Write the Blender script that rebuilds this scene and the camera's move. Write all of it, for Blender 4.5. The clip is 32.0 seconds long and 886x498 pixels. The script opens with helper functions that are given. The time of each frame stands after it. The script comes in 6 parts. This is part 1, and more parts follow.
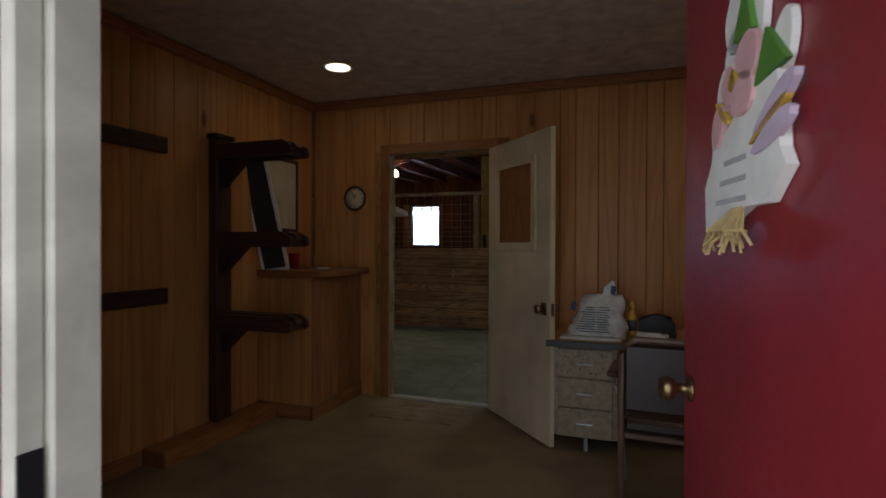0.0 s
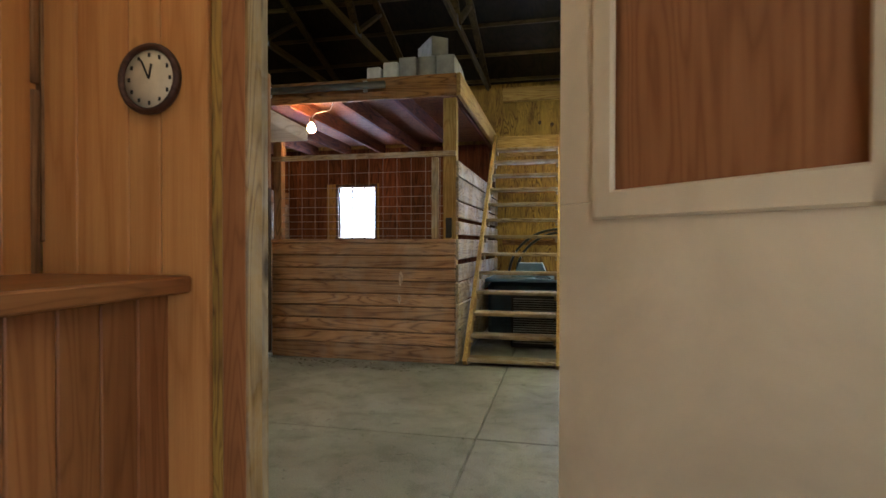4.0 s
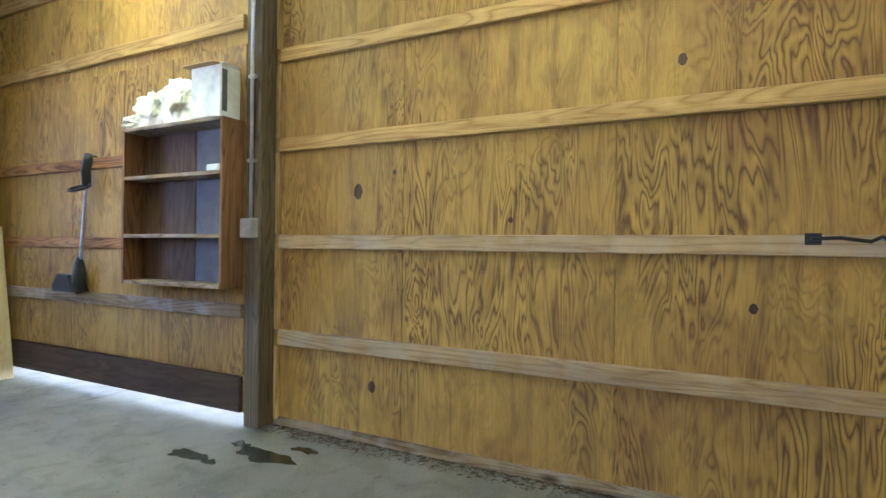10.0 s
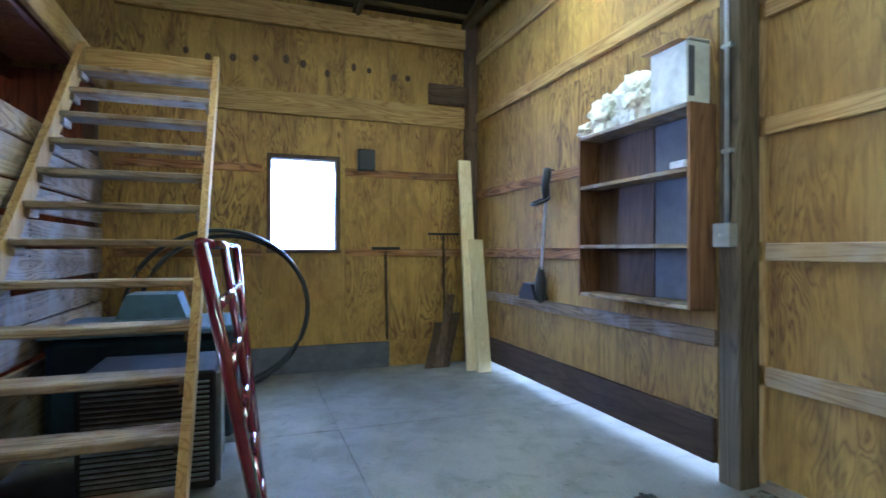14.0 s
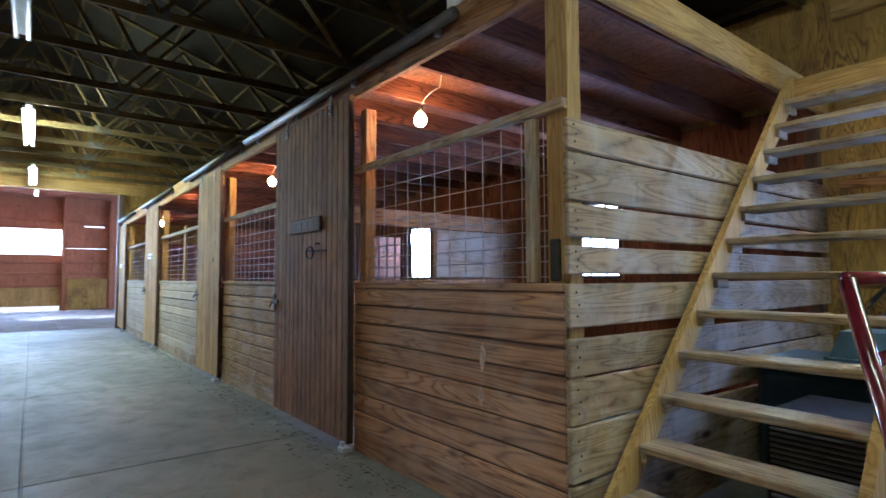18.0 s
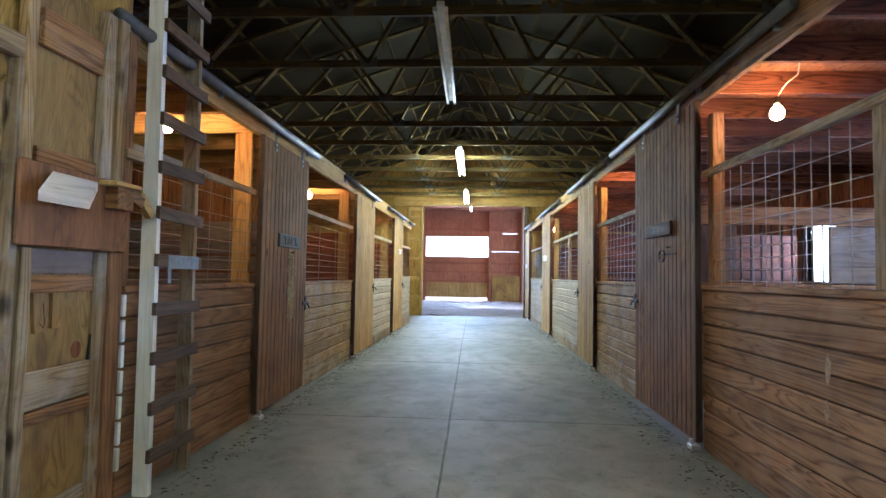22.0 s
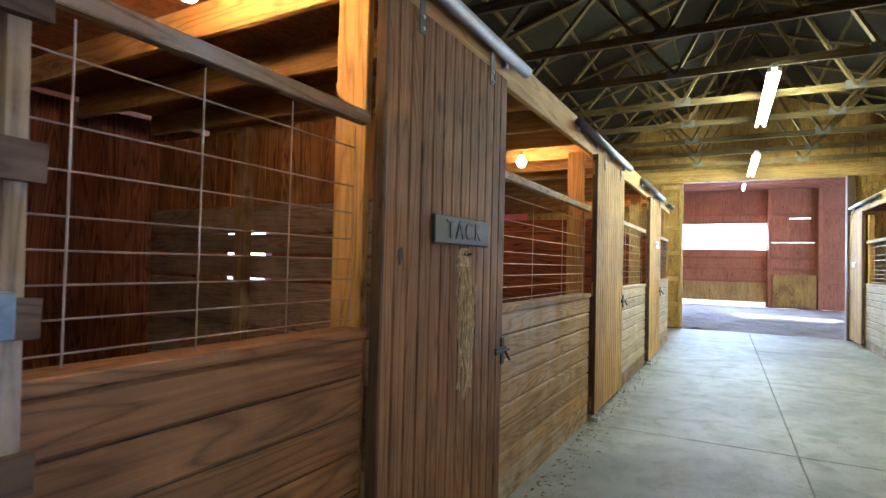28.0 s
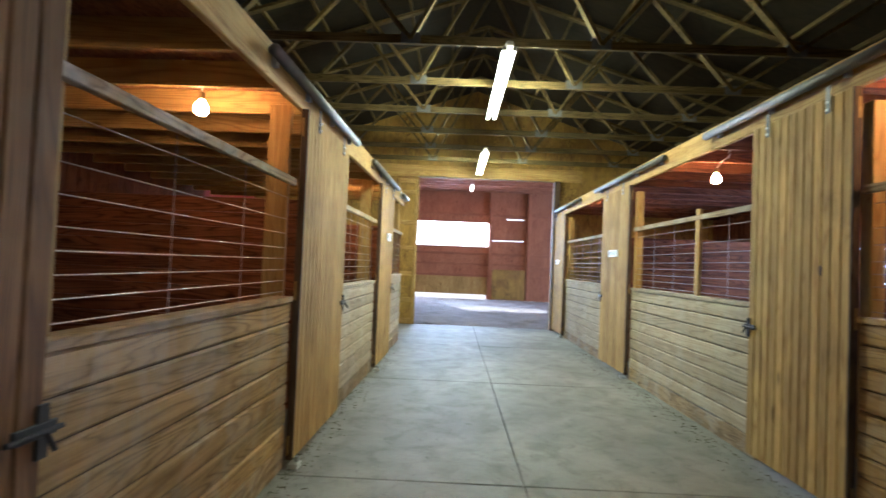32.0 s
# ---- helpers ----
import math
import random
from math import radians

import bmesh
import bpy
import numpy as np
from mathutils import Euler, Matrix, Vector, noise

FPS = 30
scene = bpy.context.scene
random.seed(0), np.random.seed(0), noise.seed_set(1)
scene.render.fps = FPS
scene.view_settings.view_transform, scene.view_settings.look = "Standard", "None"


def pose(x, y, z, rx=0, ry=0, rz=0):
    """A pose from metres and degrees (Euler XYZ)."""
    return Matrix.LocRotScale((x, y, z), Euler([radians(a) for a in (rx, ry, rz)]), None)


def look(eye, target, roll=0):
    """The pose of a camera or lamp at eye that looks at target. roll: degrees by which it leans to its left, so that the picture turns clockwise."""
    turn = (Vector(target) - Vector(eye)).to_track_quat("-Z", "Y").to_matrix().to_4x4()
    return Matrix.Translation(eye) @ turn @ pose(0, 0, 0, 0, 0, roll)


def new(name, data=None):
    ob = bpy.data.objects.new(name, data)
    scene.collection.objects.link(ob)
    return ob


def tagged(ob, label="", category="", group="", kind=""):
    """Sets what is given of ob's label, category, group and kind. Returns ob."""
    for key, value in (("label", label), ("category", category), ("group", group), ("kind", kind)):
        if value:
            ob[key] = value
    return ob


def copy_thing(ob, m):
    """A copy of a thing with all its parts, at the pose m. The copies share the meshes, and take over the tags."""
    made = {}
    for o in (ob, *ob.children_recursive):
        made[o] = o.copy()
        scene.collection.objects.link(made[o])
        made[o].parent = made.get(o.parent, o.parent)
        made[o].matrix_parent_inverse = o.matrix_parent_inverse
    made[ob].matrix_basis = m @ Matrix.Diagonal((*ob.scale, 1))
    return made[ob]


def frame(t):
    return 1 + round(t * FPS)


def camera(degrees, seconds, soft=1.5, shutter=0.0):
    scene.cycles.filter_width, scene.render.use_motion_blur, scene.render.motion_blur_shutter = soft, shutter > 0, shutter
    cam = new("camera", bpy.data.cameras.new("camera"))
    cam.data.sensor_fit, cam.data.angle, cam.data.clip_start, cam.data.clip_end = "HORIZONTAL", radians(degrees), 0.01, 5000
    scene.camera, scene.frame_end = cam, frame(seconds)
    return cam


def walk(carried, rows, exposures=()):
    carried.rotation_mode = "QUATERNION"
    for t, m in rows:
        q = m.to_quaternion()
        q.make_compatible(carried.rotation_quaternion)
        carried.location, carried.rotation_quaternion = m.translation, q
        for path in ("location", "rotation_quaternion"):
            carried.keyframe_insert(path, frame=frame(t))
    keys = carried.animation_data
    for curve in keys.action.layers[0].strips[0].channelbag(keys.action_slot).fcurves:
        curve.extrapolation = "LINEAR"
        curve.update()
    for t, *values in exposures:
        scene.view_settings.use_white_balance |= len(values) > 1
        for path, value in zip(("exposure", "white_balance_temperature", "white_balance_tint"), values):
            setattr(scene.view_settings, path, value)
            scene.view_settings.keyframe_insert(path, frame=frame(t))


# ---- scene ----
cam = camera(79.2, 32.0, shutter=0.3)
# seconds, place, point looked at, roll
PATH = [
    (0, (-0.305, -0.17, 1.293), (-0.979, 1.714, 1.277), 0.2),
    (0.5, (-0.427, 0.118, 1.292), (-1.023, 2.027, 1.274), 0.1),
    (1, (-0.548, 0.419, 1.292), (-1.094, 2.343, 1.272), 0.0),
    (1.5, (-0.677, 0.714, 1.282), (-1.124, 2.663, 1.259), -0.0),
    (2, (-0.795, 1.054, 1.221), (-1.218, 3.009, 1.197), 0.0),
    (2.5, (-0.905, 1.42, 1.186), (-1.342, 3.371, 1.164), -0.0),
    (4.5, (-1.485, 2.906, 1.211), (-1.913, 4.859, 1.188), 0.2),
    (5, (-1.557, 3.253, 1.224), (-1.934, 5.217, 1.197), 0.3),
    (5.5, (-1.621, 3.513, 1.225), (-1.803, 5.504, 1.196), 0.6),
    (6, (-1.666, 3.752, 1.233), (-1.541, 5.748, 1.203), 0.7),
    (6.5, (-1.663, 4.01, 1.234), (-1.303, 5.977, 1.206), 0.7),
    (7, (-1.663, 4.169, 1.239), (-1.017, 6.062, 1.212), 0.8),
    (7.5, (-1.621, 4.33, 1.21), (-0.698, 6.104, 1.194), 0.8),
    (8, (-1.541, 4.498, 1.213), (-0.411, 6.149, 1.197), 0.8),
    (8.5, (-1.512, 4.625, 1.169), (-0.124, 6.066, 1.17), 1.0),
    (9, (-1.539, 4.777, 1.185), (0.1, 5.923, 1.186), 0.9),
    (9.5, (-1.448, 4.929, 1.207), (0.276, 5.943, 1.199), 0.8),
    (10, (-1.367, 5.064, 1.205), (0.419, 5.964, 1.2), 0.7),
    (10.5, (-1.349, 5.202, 1.201), (0.483, 6.003, 1.197), 0.6),
    (11, (-1.323, 5.331, 1.213), (0.538, 6.062, 1.192), 0.4),
    (11.5, (-1.255, 5.473, 1.227), (0.594, 6.235, 1.196), 0.3),
    (12, (-1.184, 5.594, 1.242), (0.552, 6.587, 1.208), -0.1),
    (12.5, (-1.202, 5.648, 1.24), (0.294, 6.974, 1.213), -0.2),
    (13, (-1.226, 5.647, 1.231), (0.002, 7.225, 1.22), -0.2),
    (13.5, (-1.193, 5.624, 1.227), (-0.258, 7.392, 1.228), 0.0),
    (14, (-1.149, 5.64, 1.238), (-0.469, 7.521, 1.242), 0.1),
    (14.5, (-1.079, 5.696, 1.244), (-0.761, 7.67, 1.25), 0.1),
    (16.5, (-0.919, 5.572, 1.267), (-1.762, 7.384, 1.342), -0.9),
    (17, (-0.907, 5.668, 1.266), (-2.03, 7.32, 1.363), -0.7),
    (17.5, (-0.875, 5.75, 1.261), (-2.272, 7.177, 1.364), -0.5),
    (18, (-0.78, 5.771, 1.265), (-2.363, 6.988, 1.374), -0.2),
    (18.5, (-0.619, 5.811, 1.269), (-2.35, 6.807, 1.382), 0.1),
    (19, (-0.485, 5.883, 1.274), (-2.324, 6.663, 1.387), 0.5),
    (19.5, (-0.322, 5.963, 1.283), (-2.258, 6.453, 1.395), 0.7),
    (20, (-0.127, 5.972, 1.27), (-2.102, 6.266, 1.381), 0.9),
    (20.5, (0.004, 5.971, 1.267), (-1.988, 6.114, 1.373), 0.9),
    (21, (0.033, 5.97, 1.258), (-1.965, 5.999, 1.362), 1.0),
    (21.5, (-0.027, 5.958, 1.263), (-2.024, 5.912, 1.363), 1.0),
    (22, (-0.177, 5.942, 1.271), (-2.172, 5.831, 1.371), 1.0),
    (22.5, (-0.333, 5.924, 1.27), (-2.321, 5.724, 1.368), 1.0),
    (23, (-0.515, 5.827, 1.279), (-2.494, 5.557, 1.375), 1.0),
    (23.5, (-0.746, 5.698, 1.29), (-2.721, 5.4, 1.382), 1.0),
    (24, (-1.018, 5.634, 1.308), (-2.987, 5.289, 1.393), 1.1),
    (24.5, (-1.287, 5.581, 1.323), (-3.239, 5.152, 1.405), 1.0),
    (25, (-1.557, 5.486, 1.353), (-3.495, 4.999, 1.432), 1.0),
    (25.5, (-1.825, 5.422, 1.344), (-3.748, 4.876, 1.42), 1.0),
    (26, (-2.069, 5.448, 1.361), (-3.937, 4.737, 1.432), 1.0),
    (26.5, (-2.315, 5.396, 1.371), (-4.149, 4.601, 1.435), 1.3),
    (28.5, (-3.344, 5.181, 1.443), (-5.106, 4.237, 1.491), 1.4),
    (29, (-3.572, 5.142, 1.436), (-5.331, 4.193, 1.478), 1.6),
    (29.5, (-3.791, 5.137, 1.452), (-5.528, 4.146, 1.492), 1.4),
    (30, (-3.942, 5.132, 1.451), (-5.674, 4.132, 1.488), 1.5),
    (30.5, (-4.089, 5.106, 1.466), (-5.885, 4.227, 1.498), 1.9),
    (31, (-4.203, 5.139, 1.444), (-6.102, 4.513, 1.484), 1.9),
    (31.5, (-4.364, 5.174, 1.456), (-6.319, 4.754, 1.499), 2.0),
    (32, (-4.504, 5.227, 1.449), (-6.502, 5.189, 1.505), 2.4),
]
walk(cam, [(t, look(eye, aim, roll)) for t, eye, aim, roll in PATH],
     [(0, -0.05, 5600, 10), (0.5, 0.9, 6200, 10), (1.0, 1.38, 6900, 10), (1.5, 1.8, 6900, 10), (2.5, 2.05, 6700, 10), (4.5, 2.15, 5600, 10), (6, 2.25, 5400, 10), (9, 2.2, 5500, 10), (10, 2.3, 5100, 10), (11, 2.25, 5000, 10), (12, 2.0, 5700, 10), (13, 2.0, 4600, 10), (14, 2.05, 4300, 10), (17, 2.05, 4100, 10), (18, 2.1, 4700, 10), (19, 2.15, 4850, 10), (23, 2.2, 4950, 10), (26, 2.3, 5050, 10), (28.5, 2.55, 5150, 10), (30, 2.38, 5200, 10), (31, 2.18, 5200, 10), (32, 2.1, 5200, 10)])

# ---- world and daylight ----
world = bpy.data.worlds.new("sky")
scene.world = world
world.use_nodes = True
wn = world.node_tree.nodes
sky = wn.new("ShaderNodeTexSky")
sky.sky_type = "NISHITA"
sky.sun_disc = False
sky.sun_elevation = radians(27.7)
sky.sun_rotation = radians(250)
wn["Background"].inputs["Strength"].default_value = 0.15
world.node_tree.links.new(sky.outputs[0], wn["Background"].inputs["Color"])
sun = new("sun", bpy.data.lights.new("sun", "SUN"))
sun.data.energy, sun.data.angle, sun.data.color = 5.0, radians(0.5), (1, 0.95, 0.86)
sun.matrix_world = look((0, 0, 0), (0.82, 0.31, -0.46))


LAMPS = 0.25


def area(name, m, w, h, watts, colour):
    d = bpy.data.lights.new(name, "AREA")
    d.shape, d.size, d.size_y, d.energy, d.color = "RECTANGLE", w, h, watts * LAMPS, colour
    ob = new(name, d)
    ob.matrix_world = m
    return ob


def bulb_light(name, p, watts, colour):
    d = bpy.data.lights.new(name, "POINT")
    d.energy, d.color, d.shadow_soft_size = watts * LAMPS, colour, 0.05
    ob = new(name, d)
    ob.location = p
    return ob


DAY = (0.47, 0.62, 1.0)
WARM = (1.0, 0.5, 0.17)
TUBE = (1.0, 0.97, 0.55)


# ---- materials ----
def material(name, rough=0.8, metal=0.0):
    m = bpy.data.materials.new(name)
    m.use_nodes = True
    b = m.node_tree.nodes["Principled BSDF"]
    b.inputs["Roughness"].default_value, b.inputs["Metallic"].default_value = rough, metal
    return m, m.node_tree.nodes, m.node_tree.links, b


def maths(n, l, op, a, b):
    k = n.new("ShaderNodeMath")
    k.operation = op
    for i, v in enumerate((a, b)):
        if isinstance(v, (int, float)):
            k.inputs[i].default_value = v
        else:
            l.new(v, k.inputs[i])
    return k.outputs[0]


def ramp(n, l, fac, stops):
    r = n.new("ShaderNodeValToRGB")
    e = r.color_ramp.elements
    while len(e) < len(stops):
        e.new(0.5)
    for s, (p, c) in zip(e, stops):
        s.position, s.color = p, (*c, 1)
    l.new(fac, r.inputs[0])
    return r.outputs[0]


def mix(n, l, fac, a, b, mode="MIX"):
    k = n.new("ShaderNodeMix")
    k.data_type, k.blend_type = "RGBA", mode
    for s, v in ((k.inputs[0], fac), (k.inputs[6], a), (k.inputs[7], b)):
        if isinstance(v, (int, float)):
            s.default_value = v
        elif isinstance(v, tuple):
            s.default_value = (*v, 1)
        else:
            l.new(v, s)
    return k.outputs[2]


def noise_tex(n, l, vec, scale, detail=3.0, dist=0.0, rough=0.55):
    k = n.new("ShaderNodeTexNoise")
    k.inputs["Scale"].default_value, k.inputs["Detail"].default_value = scale, detail
    k.inputs["Distortion"].default_value, k.inputs["Roughness"].default_value = dist, rough
    l.new(vec, k.inputs["Vector"])
    return k.outputs["Fac"]


def bumped(n, l, b, height, strength, distance=0.004):
    k = n.new("ShaderNodeBump")
    k.inputs["Strength"].default_value, k.inputs["Distance"].default_value = strength, distance
    l.new(height, k.inputs["Height"])
    l.new(k.outputs[0], b.inputs["Normal"])


def wood(name, dark, light, axis, rough=0.78, rings=6.5, stretch=0.085, bands=15.0, contrast=0.42, stain=0.5, knots=0.6, spread=0.35, grey=0.0, bump=0.5, blotch=0.28):
    """Sawn timber: grain along one axis, growth rings, knots, stains; each piece its own tone."""
    m, n, l, b = material(name, rough)
    b.inputs["Specular IOR Level"].default_value = 0.25
    tc = n.new("ShaderNodeTexCoord")
    oi = n.new("ShaderNodeObjectInfo")
    geo = n.new("ShaderNodeNewGeometry")
    rnd = maths(n, l, "ADD", oi.outputs["Random"], geo.outputs["Random Per Island"])
    off = n.new("ShaderNodeVectorMath")
    off.operation = "ADD"
    shift = n.new("ShaderNodeCombineXYZ")
    for i, f in enumerate((37.0, 53.0, 71.0)):
        l.new(maths(n, l, "MULTIPLY", rnd, f), shift.inputs[i])
    l.new(tc.outputs["Object"], off.inputs[0])
    l.new(shift.outputs[0], off.inputs[1])

    def along(k):
        mp = n.new("ShaderNodeMapping")
        mp.inputs["Scale"].default_value = [k if a == axis else 1.0 for a in "xyz"]
        l.new(off.outputs[0], mp.inputs[0])
        return mp.outputs[0]

    fine = noise_tex(n, l, along(0.03), 160, 4, 0.3, 0.65)
    streak = noise_tex(n, l, along(0.02), 28, 3, 0.2, 0.6)
    ring = noise_tex(n, l, along(stretch), rings, 2.0, 0.5, 0.42)
    band = maths(n, l, "FRACT", maths(n, l, "MULTIPLY", ring, bands), 0)
    band = maths(n, l, "ABSOLUTE", maths(n, l, "SUBTRACT", maths(n, l, "MULTIPLY", band, 2.0), 1.0), 0)
    band = maths(n, l, "POWER", band, 2.6)
    patch = noise_tex(n, l, along(0.22), 7.5, 4, 0.9, 0.6)
    blend = maths(n, l, "ADD", maths(n, l, "MULTIPLY", band, contrast), maths(n, l, "MULTIPLY", fine, 0.95 - contrast))
    mid = tuple((p + 2 * q) / 3 for p, q in zip(dark, light))
    col = ramp(n, l, blend, [(0.06, light), (0.36, mid), (0.8, dark)])
    col = mix(n, l, ramp(n, l, streak, [(0.46, (0, 0, 0)), (0.72, (0.5, 0.5, 0.5))]), col, dark)
    col = mix(n, l, maths(n, l, "MULTIPLY", ramp(n, l, patch, [(0.44, (0, 0, 0)), (0.68, (1, 1, 1))]), blotch), col, dark)
    big = noise_tex(n, l, tc.outputs["Object"], 1.3, 5, 0.8, 0.6)
    col = mix(n, l, maths(n, l, "MULTIPLY", ramp(n, l, big, [(0.42, (0, 0, 0)), (0.75, (1, 1, 1))]), stain), col, tuple(0.4 * c for c in dark))
    if grey:
        wear = noise_tex(n, l, tc.outputs["Object"], 3.1, 6, 0.6, 0.65)
        col = mix(n, l, maths(n, l, "MULTIPLY", ramp(n, l, wear, [(0.45, (0, 0, 0)), (0.62, (1, 1, 1))]), grey), col, (0.4, 0.375, 0.335))
    if knots:
        mk = n.new("ShaderNodeMapping")
        mk.inputs["Scale"].default_value = [1.3 if a == axis else 3.2 for a in "xyz"]
        l.new(off.outputs[0], mk.inputs[0])
        vo = n.new("ShaderNodeTexVoronoi")
        vo.inputs["Scale"].default_value = 1.0
        l.new(mk.outputs[0], vo.inputs["Vector"])
        k = ramp(n, l, vo.outputs["Distance"], [(0.045, (1, 1, 1)), (0.1, (0, 0, 0))])
        col = mix(n, l, maths(n, l, "MULTIPLY", k, knots), col, tuple(0.25 * c for c in dark))
    tone = maths(n, l, "ADD", maths(n, l, "MULTIPLY", maths(n, l, "FRACT", maths(n, l, "MULTIPLY", rnd, 7.31), 0), spread), 1 - spread / 2)
    tones = n.new("ShaderNodeCombineXYZ")
    for i in range(3):
        l.new(tone, tones.inputs[i])
    col = mix(n, l, 1.0, col, tones.outputs[0], "MULTIPLY")
    l.new(col, b.inputs["Base Color"])
    bumped(n, l, b, blend, bump, 0.003)
    return m


def plywood(name, dark, light, vary=0.16):
    """Rotary-cut fir: plain golden fields, islands of flame figure, thin upright grain, plugs and stains."""
    m, n, l, b = material(name, 0.72)
    tc = n.new("ShaderNodeTexCoord")
    oi = n.new("ShaderNodeObjectInfo")
    shift = n.new("ShaderNodeCombineXYZ")
    for i, f in enumerate((11.0, 17.0, 5.0)):
        l.new(maths(n, l, "MULTIPLY", oi.outputs["Random"], f), shift.inputs[i])
    off = n.new("ShaderNodeVectorMath")
    off.operation = "ADD"
    l.new(tc.outputs["Object"], off.inputs[0])
    l.new(shift.outputs[0], off.inputs[1])

    def tall(k):
        mp = n.new("ShaderNodeMapping")
        mp.inputs["Scale"].default_value = (1.0, 1.0, k)
        l.new(off.outputs[0], mp.inputs[0])
        return mp.outputs[0]

    fine = noise_tex(n, l, tall(0.05), 130, 4, 0.4, 0.6)
    ring = noise_tex(n, l, tall(0.2), 5.2, 3.0, 0.7, 0.5)
    band = maths(n, l, "FRACT", maths(n, l, "MULTIPLY", ring, 17.0), 0)
    band = maths(n, l, "ABSOLUTE", maths(n, l, "SUBTRACT", maths(n, l, "MULTIPLY", band, 2.0), 1.0), 0)
    band = maths(n, l, "POWER", band, 2.2)
    where = noise_tex(n, l, tall(0.55), 1.5, 3, 0.7, 0.5)
    mask = ramp(n, l, where, [(0.4, (0.15, 0.15, 0.15)), (0.6, (1, 1, 1))])
    streak = noise_tex(n, l, tall(0.07), 16, 4, 0.5, 0.6)
    soft = noise_tex(n, l, tall(0.5), 6.0, 4, 0.8, 0.6)
    figure = maths(n, l, "MULTIPLY", maths(n, l, "MULTIPLY", band, mask), 0.62)
    blend = maths(n, l, "ADD", figure, maths(n, l, "MULTIPLY", fine, 0.42))
    mid = tuple((p + 2 * q) / 3 for p, q in zip(dark, light))
    col = ramp(n, l, blend, [(0.1, light), (0.34, mid), (0.85, dark)])
    col = mix(n, l, ramp(n, l, streak, [(0.5, (0, 0, 0)), (0.74, (0.55, 0.55, 0.55))]), col, dark)
    col = mix(n, l, ramp(n, l, soft, [(0.45, (0, 0, 0)), (0.72, (0.5, 0.5, 0.5))]), col, tuple(0.75 * c for c in dark))
    big = noise_tex(n, l, off.outputs[0], 1.0, 5, 0.6, 0.6)
    col = mix(n, l, ramp(n, l, big, [(0.45, (0, 0, 0)), (0.75, (0.45, 0.45, 0.45))]), col, (0.16, 0.065, 0.02))
    tone = maths(n, l, "ADD", maths(n, l, "MULTIPLY", oi.outputs["Random"], vary), 1 - vary / 2)
    tones = n.new("ShaderNodeCombineXYZ")
    for i in range(3):
        l.new(tone, tones.inputs[i])
    l.new(mix(n, l, 1.0, col, tones.outputs[0], "MULTIPLY"), b.inputs["Base Color"])
    bumped(n, l, b, blend, 0.35, 0.002)
    return m


def plain(name, colour, rough=0.6, metal=0.0, vary=0.25, scale=9.0, bump=0.15, coat=0.0):
    """Paint, plastic or metal with smudges and a fine relief."""
    m, n, l, b = material(name, rough, metal)
    tc = n.new("ShaderNodeTexCoord")
    big = noise_tex(n, l, tc.outputs["Object"], scale, 5, 0.4)
    fine = noise_tex(n, l, tc.outputs["Object"], scale * 18, 3)
    col = ramp(n, l, big, [(0.3, tuple(c * (1 - vary) for c in colour)), (0.7, tuple(min(1, c * (1 + vary * 0.5)) for c in colour))])
    l.new(col, b.inputs["Base Color"])
    l.new(maths(n, l, "ADD", maths(n, l, "MULTIPLY", fine, 0.2), rough - 0.1), b.inputs["Roughness"])
    if coat:
        b.inputs["Coat Weight"].default_value = coat
    if bump:
        bumped(n, l, b, fine, bump, 0.002)
    return m


def glow(name, colour, strength):
    m, n, l, b = material(name, 0.4)
    b.inputs["Base Color"].default_value = (*colour, 1)
    b.inputs["Emission Color"].default_value = (*colour, 1)
    b.inputs["Emission Strength"].default_value = strength * LAMPS
    return m


FIR = {a: wood("red_fir_" + a, (0.07, 0.028, 0.01), (0.4, 0.2, 0.065), a, spread=0.45, grey=0.1, contrast=0.46) for a in "xyz"}
# brown fir, darkened so that the tack door's shade sits in its colour
BROWNFIR = {a: wood("shade_brown_fir_" + a, (0.075, 0.033, 0.014), (0.32, 0.17, 0.07), a, spread=0.3, grey=0.03, contrast=0.36) for a in "xyz"}
ROSE = {a: wood("rosy_fir_" + a, (0.12, 0.054, 0.03), (0.45, 0.255, 0.128), a, spread=0.3, grey=0.15, contrast=0.5, blotch=0.3) for a in "xyz"}
PINE = {a: wood("pale_pine_" + a, (0.22, 0.112, 0.03), (0.58, 0.4, 0.14), a, spread=0.35, stain=0.4, contrast=0.34) for a in "xyz"}
OLD = {a: wood("old_grey_board_" + a, (0.1, 0.058, 0.028), (0.42, 0.31, 0.18), a, grey=0.45, stain=0.55, knots=0.9) for a in "xyz"}
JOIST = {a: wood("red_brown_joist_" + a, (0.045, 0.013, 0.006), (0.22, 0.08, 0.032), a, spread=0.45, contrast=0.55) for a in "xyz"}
DARK = {a: wood("dark_timber_" + a, (0.045, 0.026, 0.016), (0.13, 0.085, 0.055), a, stain=0.5) for a in "xyz"}
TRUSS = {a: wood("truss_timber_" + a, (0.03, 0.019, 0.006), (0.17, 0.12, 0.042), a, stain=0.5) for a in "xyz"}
PLY = plywood("fir_plywood", (0.08, 0.032, 0.006), (0.425, 0.262, 0.045))
PALEPLY = plywood("pale_plywood", (0.09, 0.048, 0.013), (0.34, 0.215, 0.06))
# near-black plywood: the dim roof's shade is put into its colour
PLY_Y = wood("shade_dark_roof_plywood", (0.006, 0.004, 0.002), (0.022, 0.016, 0.007), "y", rings=3, stretch=0.3, bands=8, stain=0.5, knots=0.3, spread=0.4)
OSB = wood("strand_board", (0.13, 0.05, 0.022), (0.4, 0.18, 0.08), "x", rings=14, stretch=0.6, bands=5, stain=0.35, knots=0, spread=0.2)
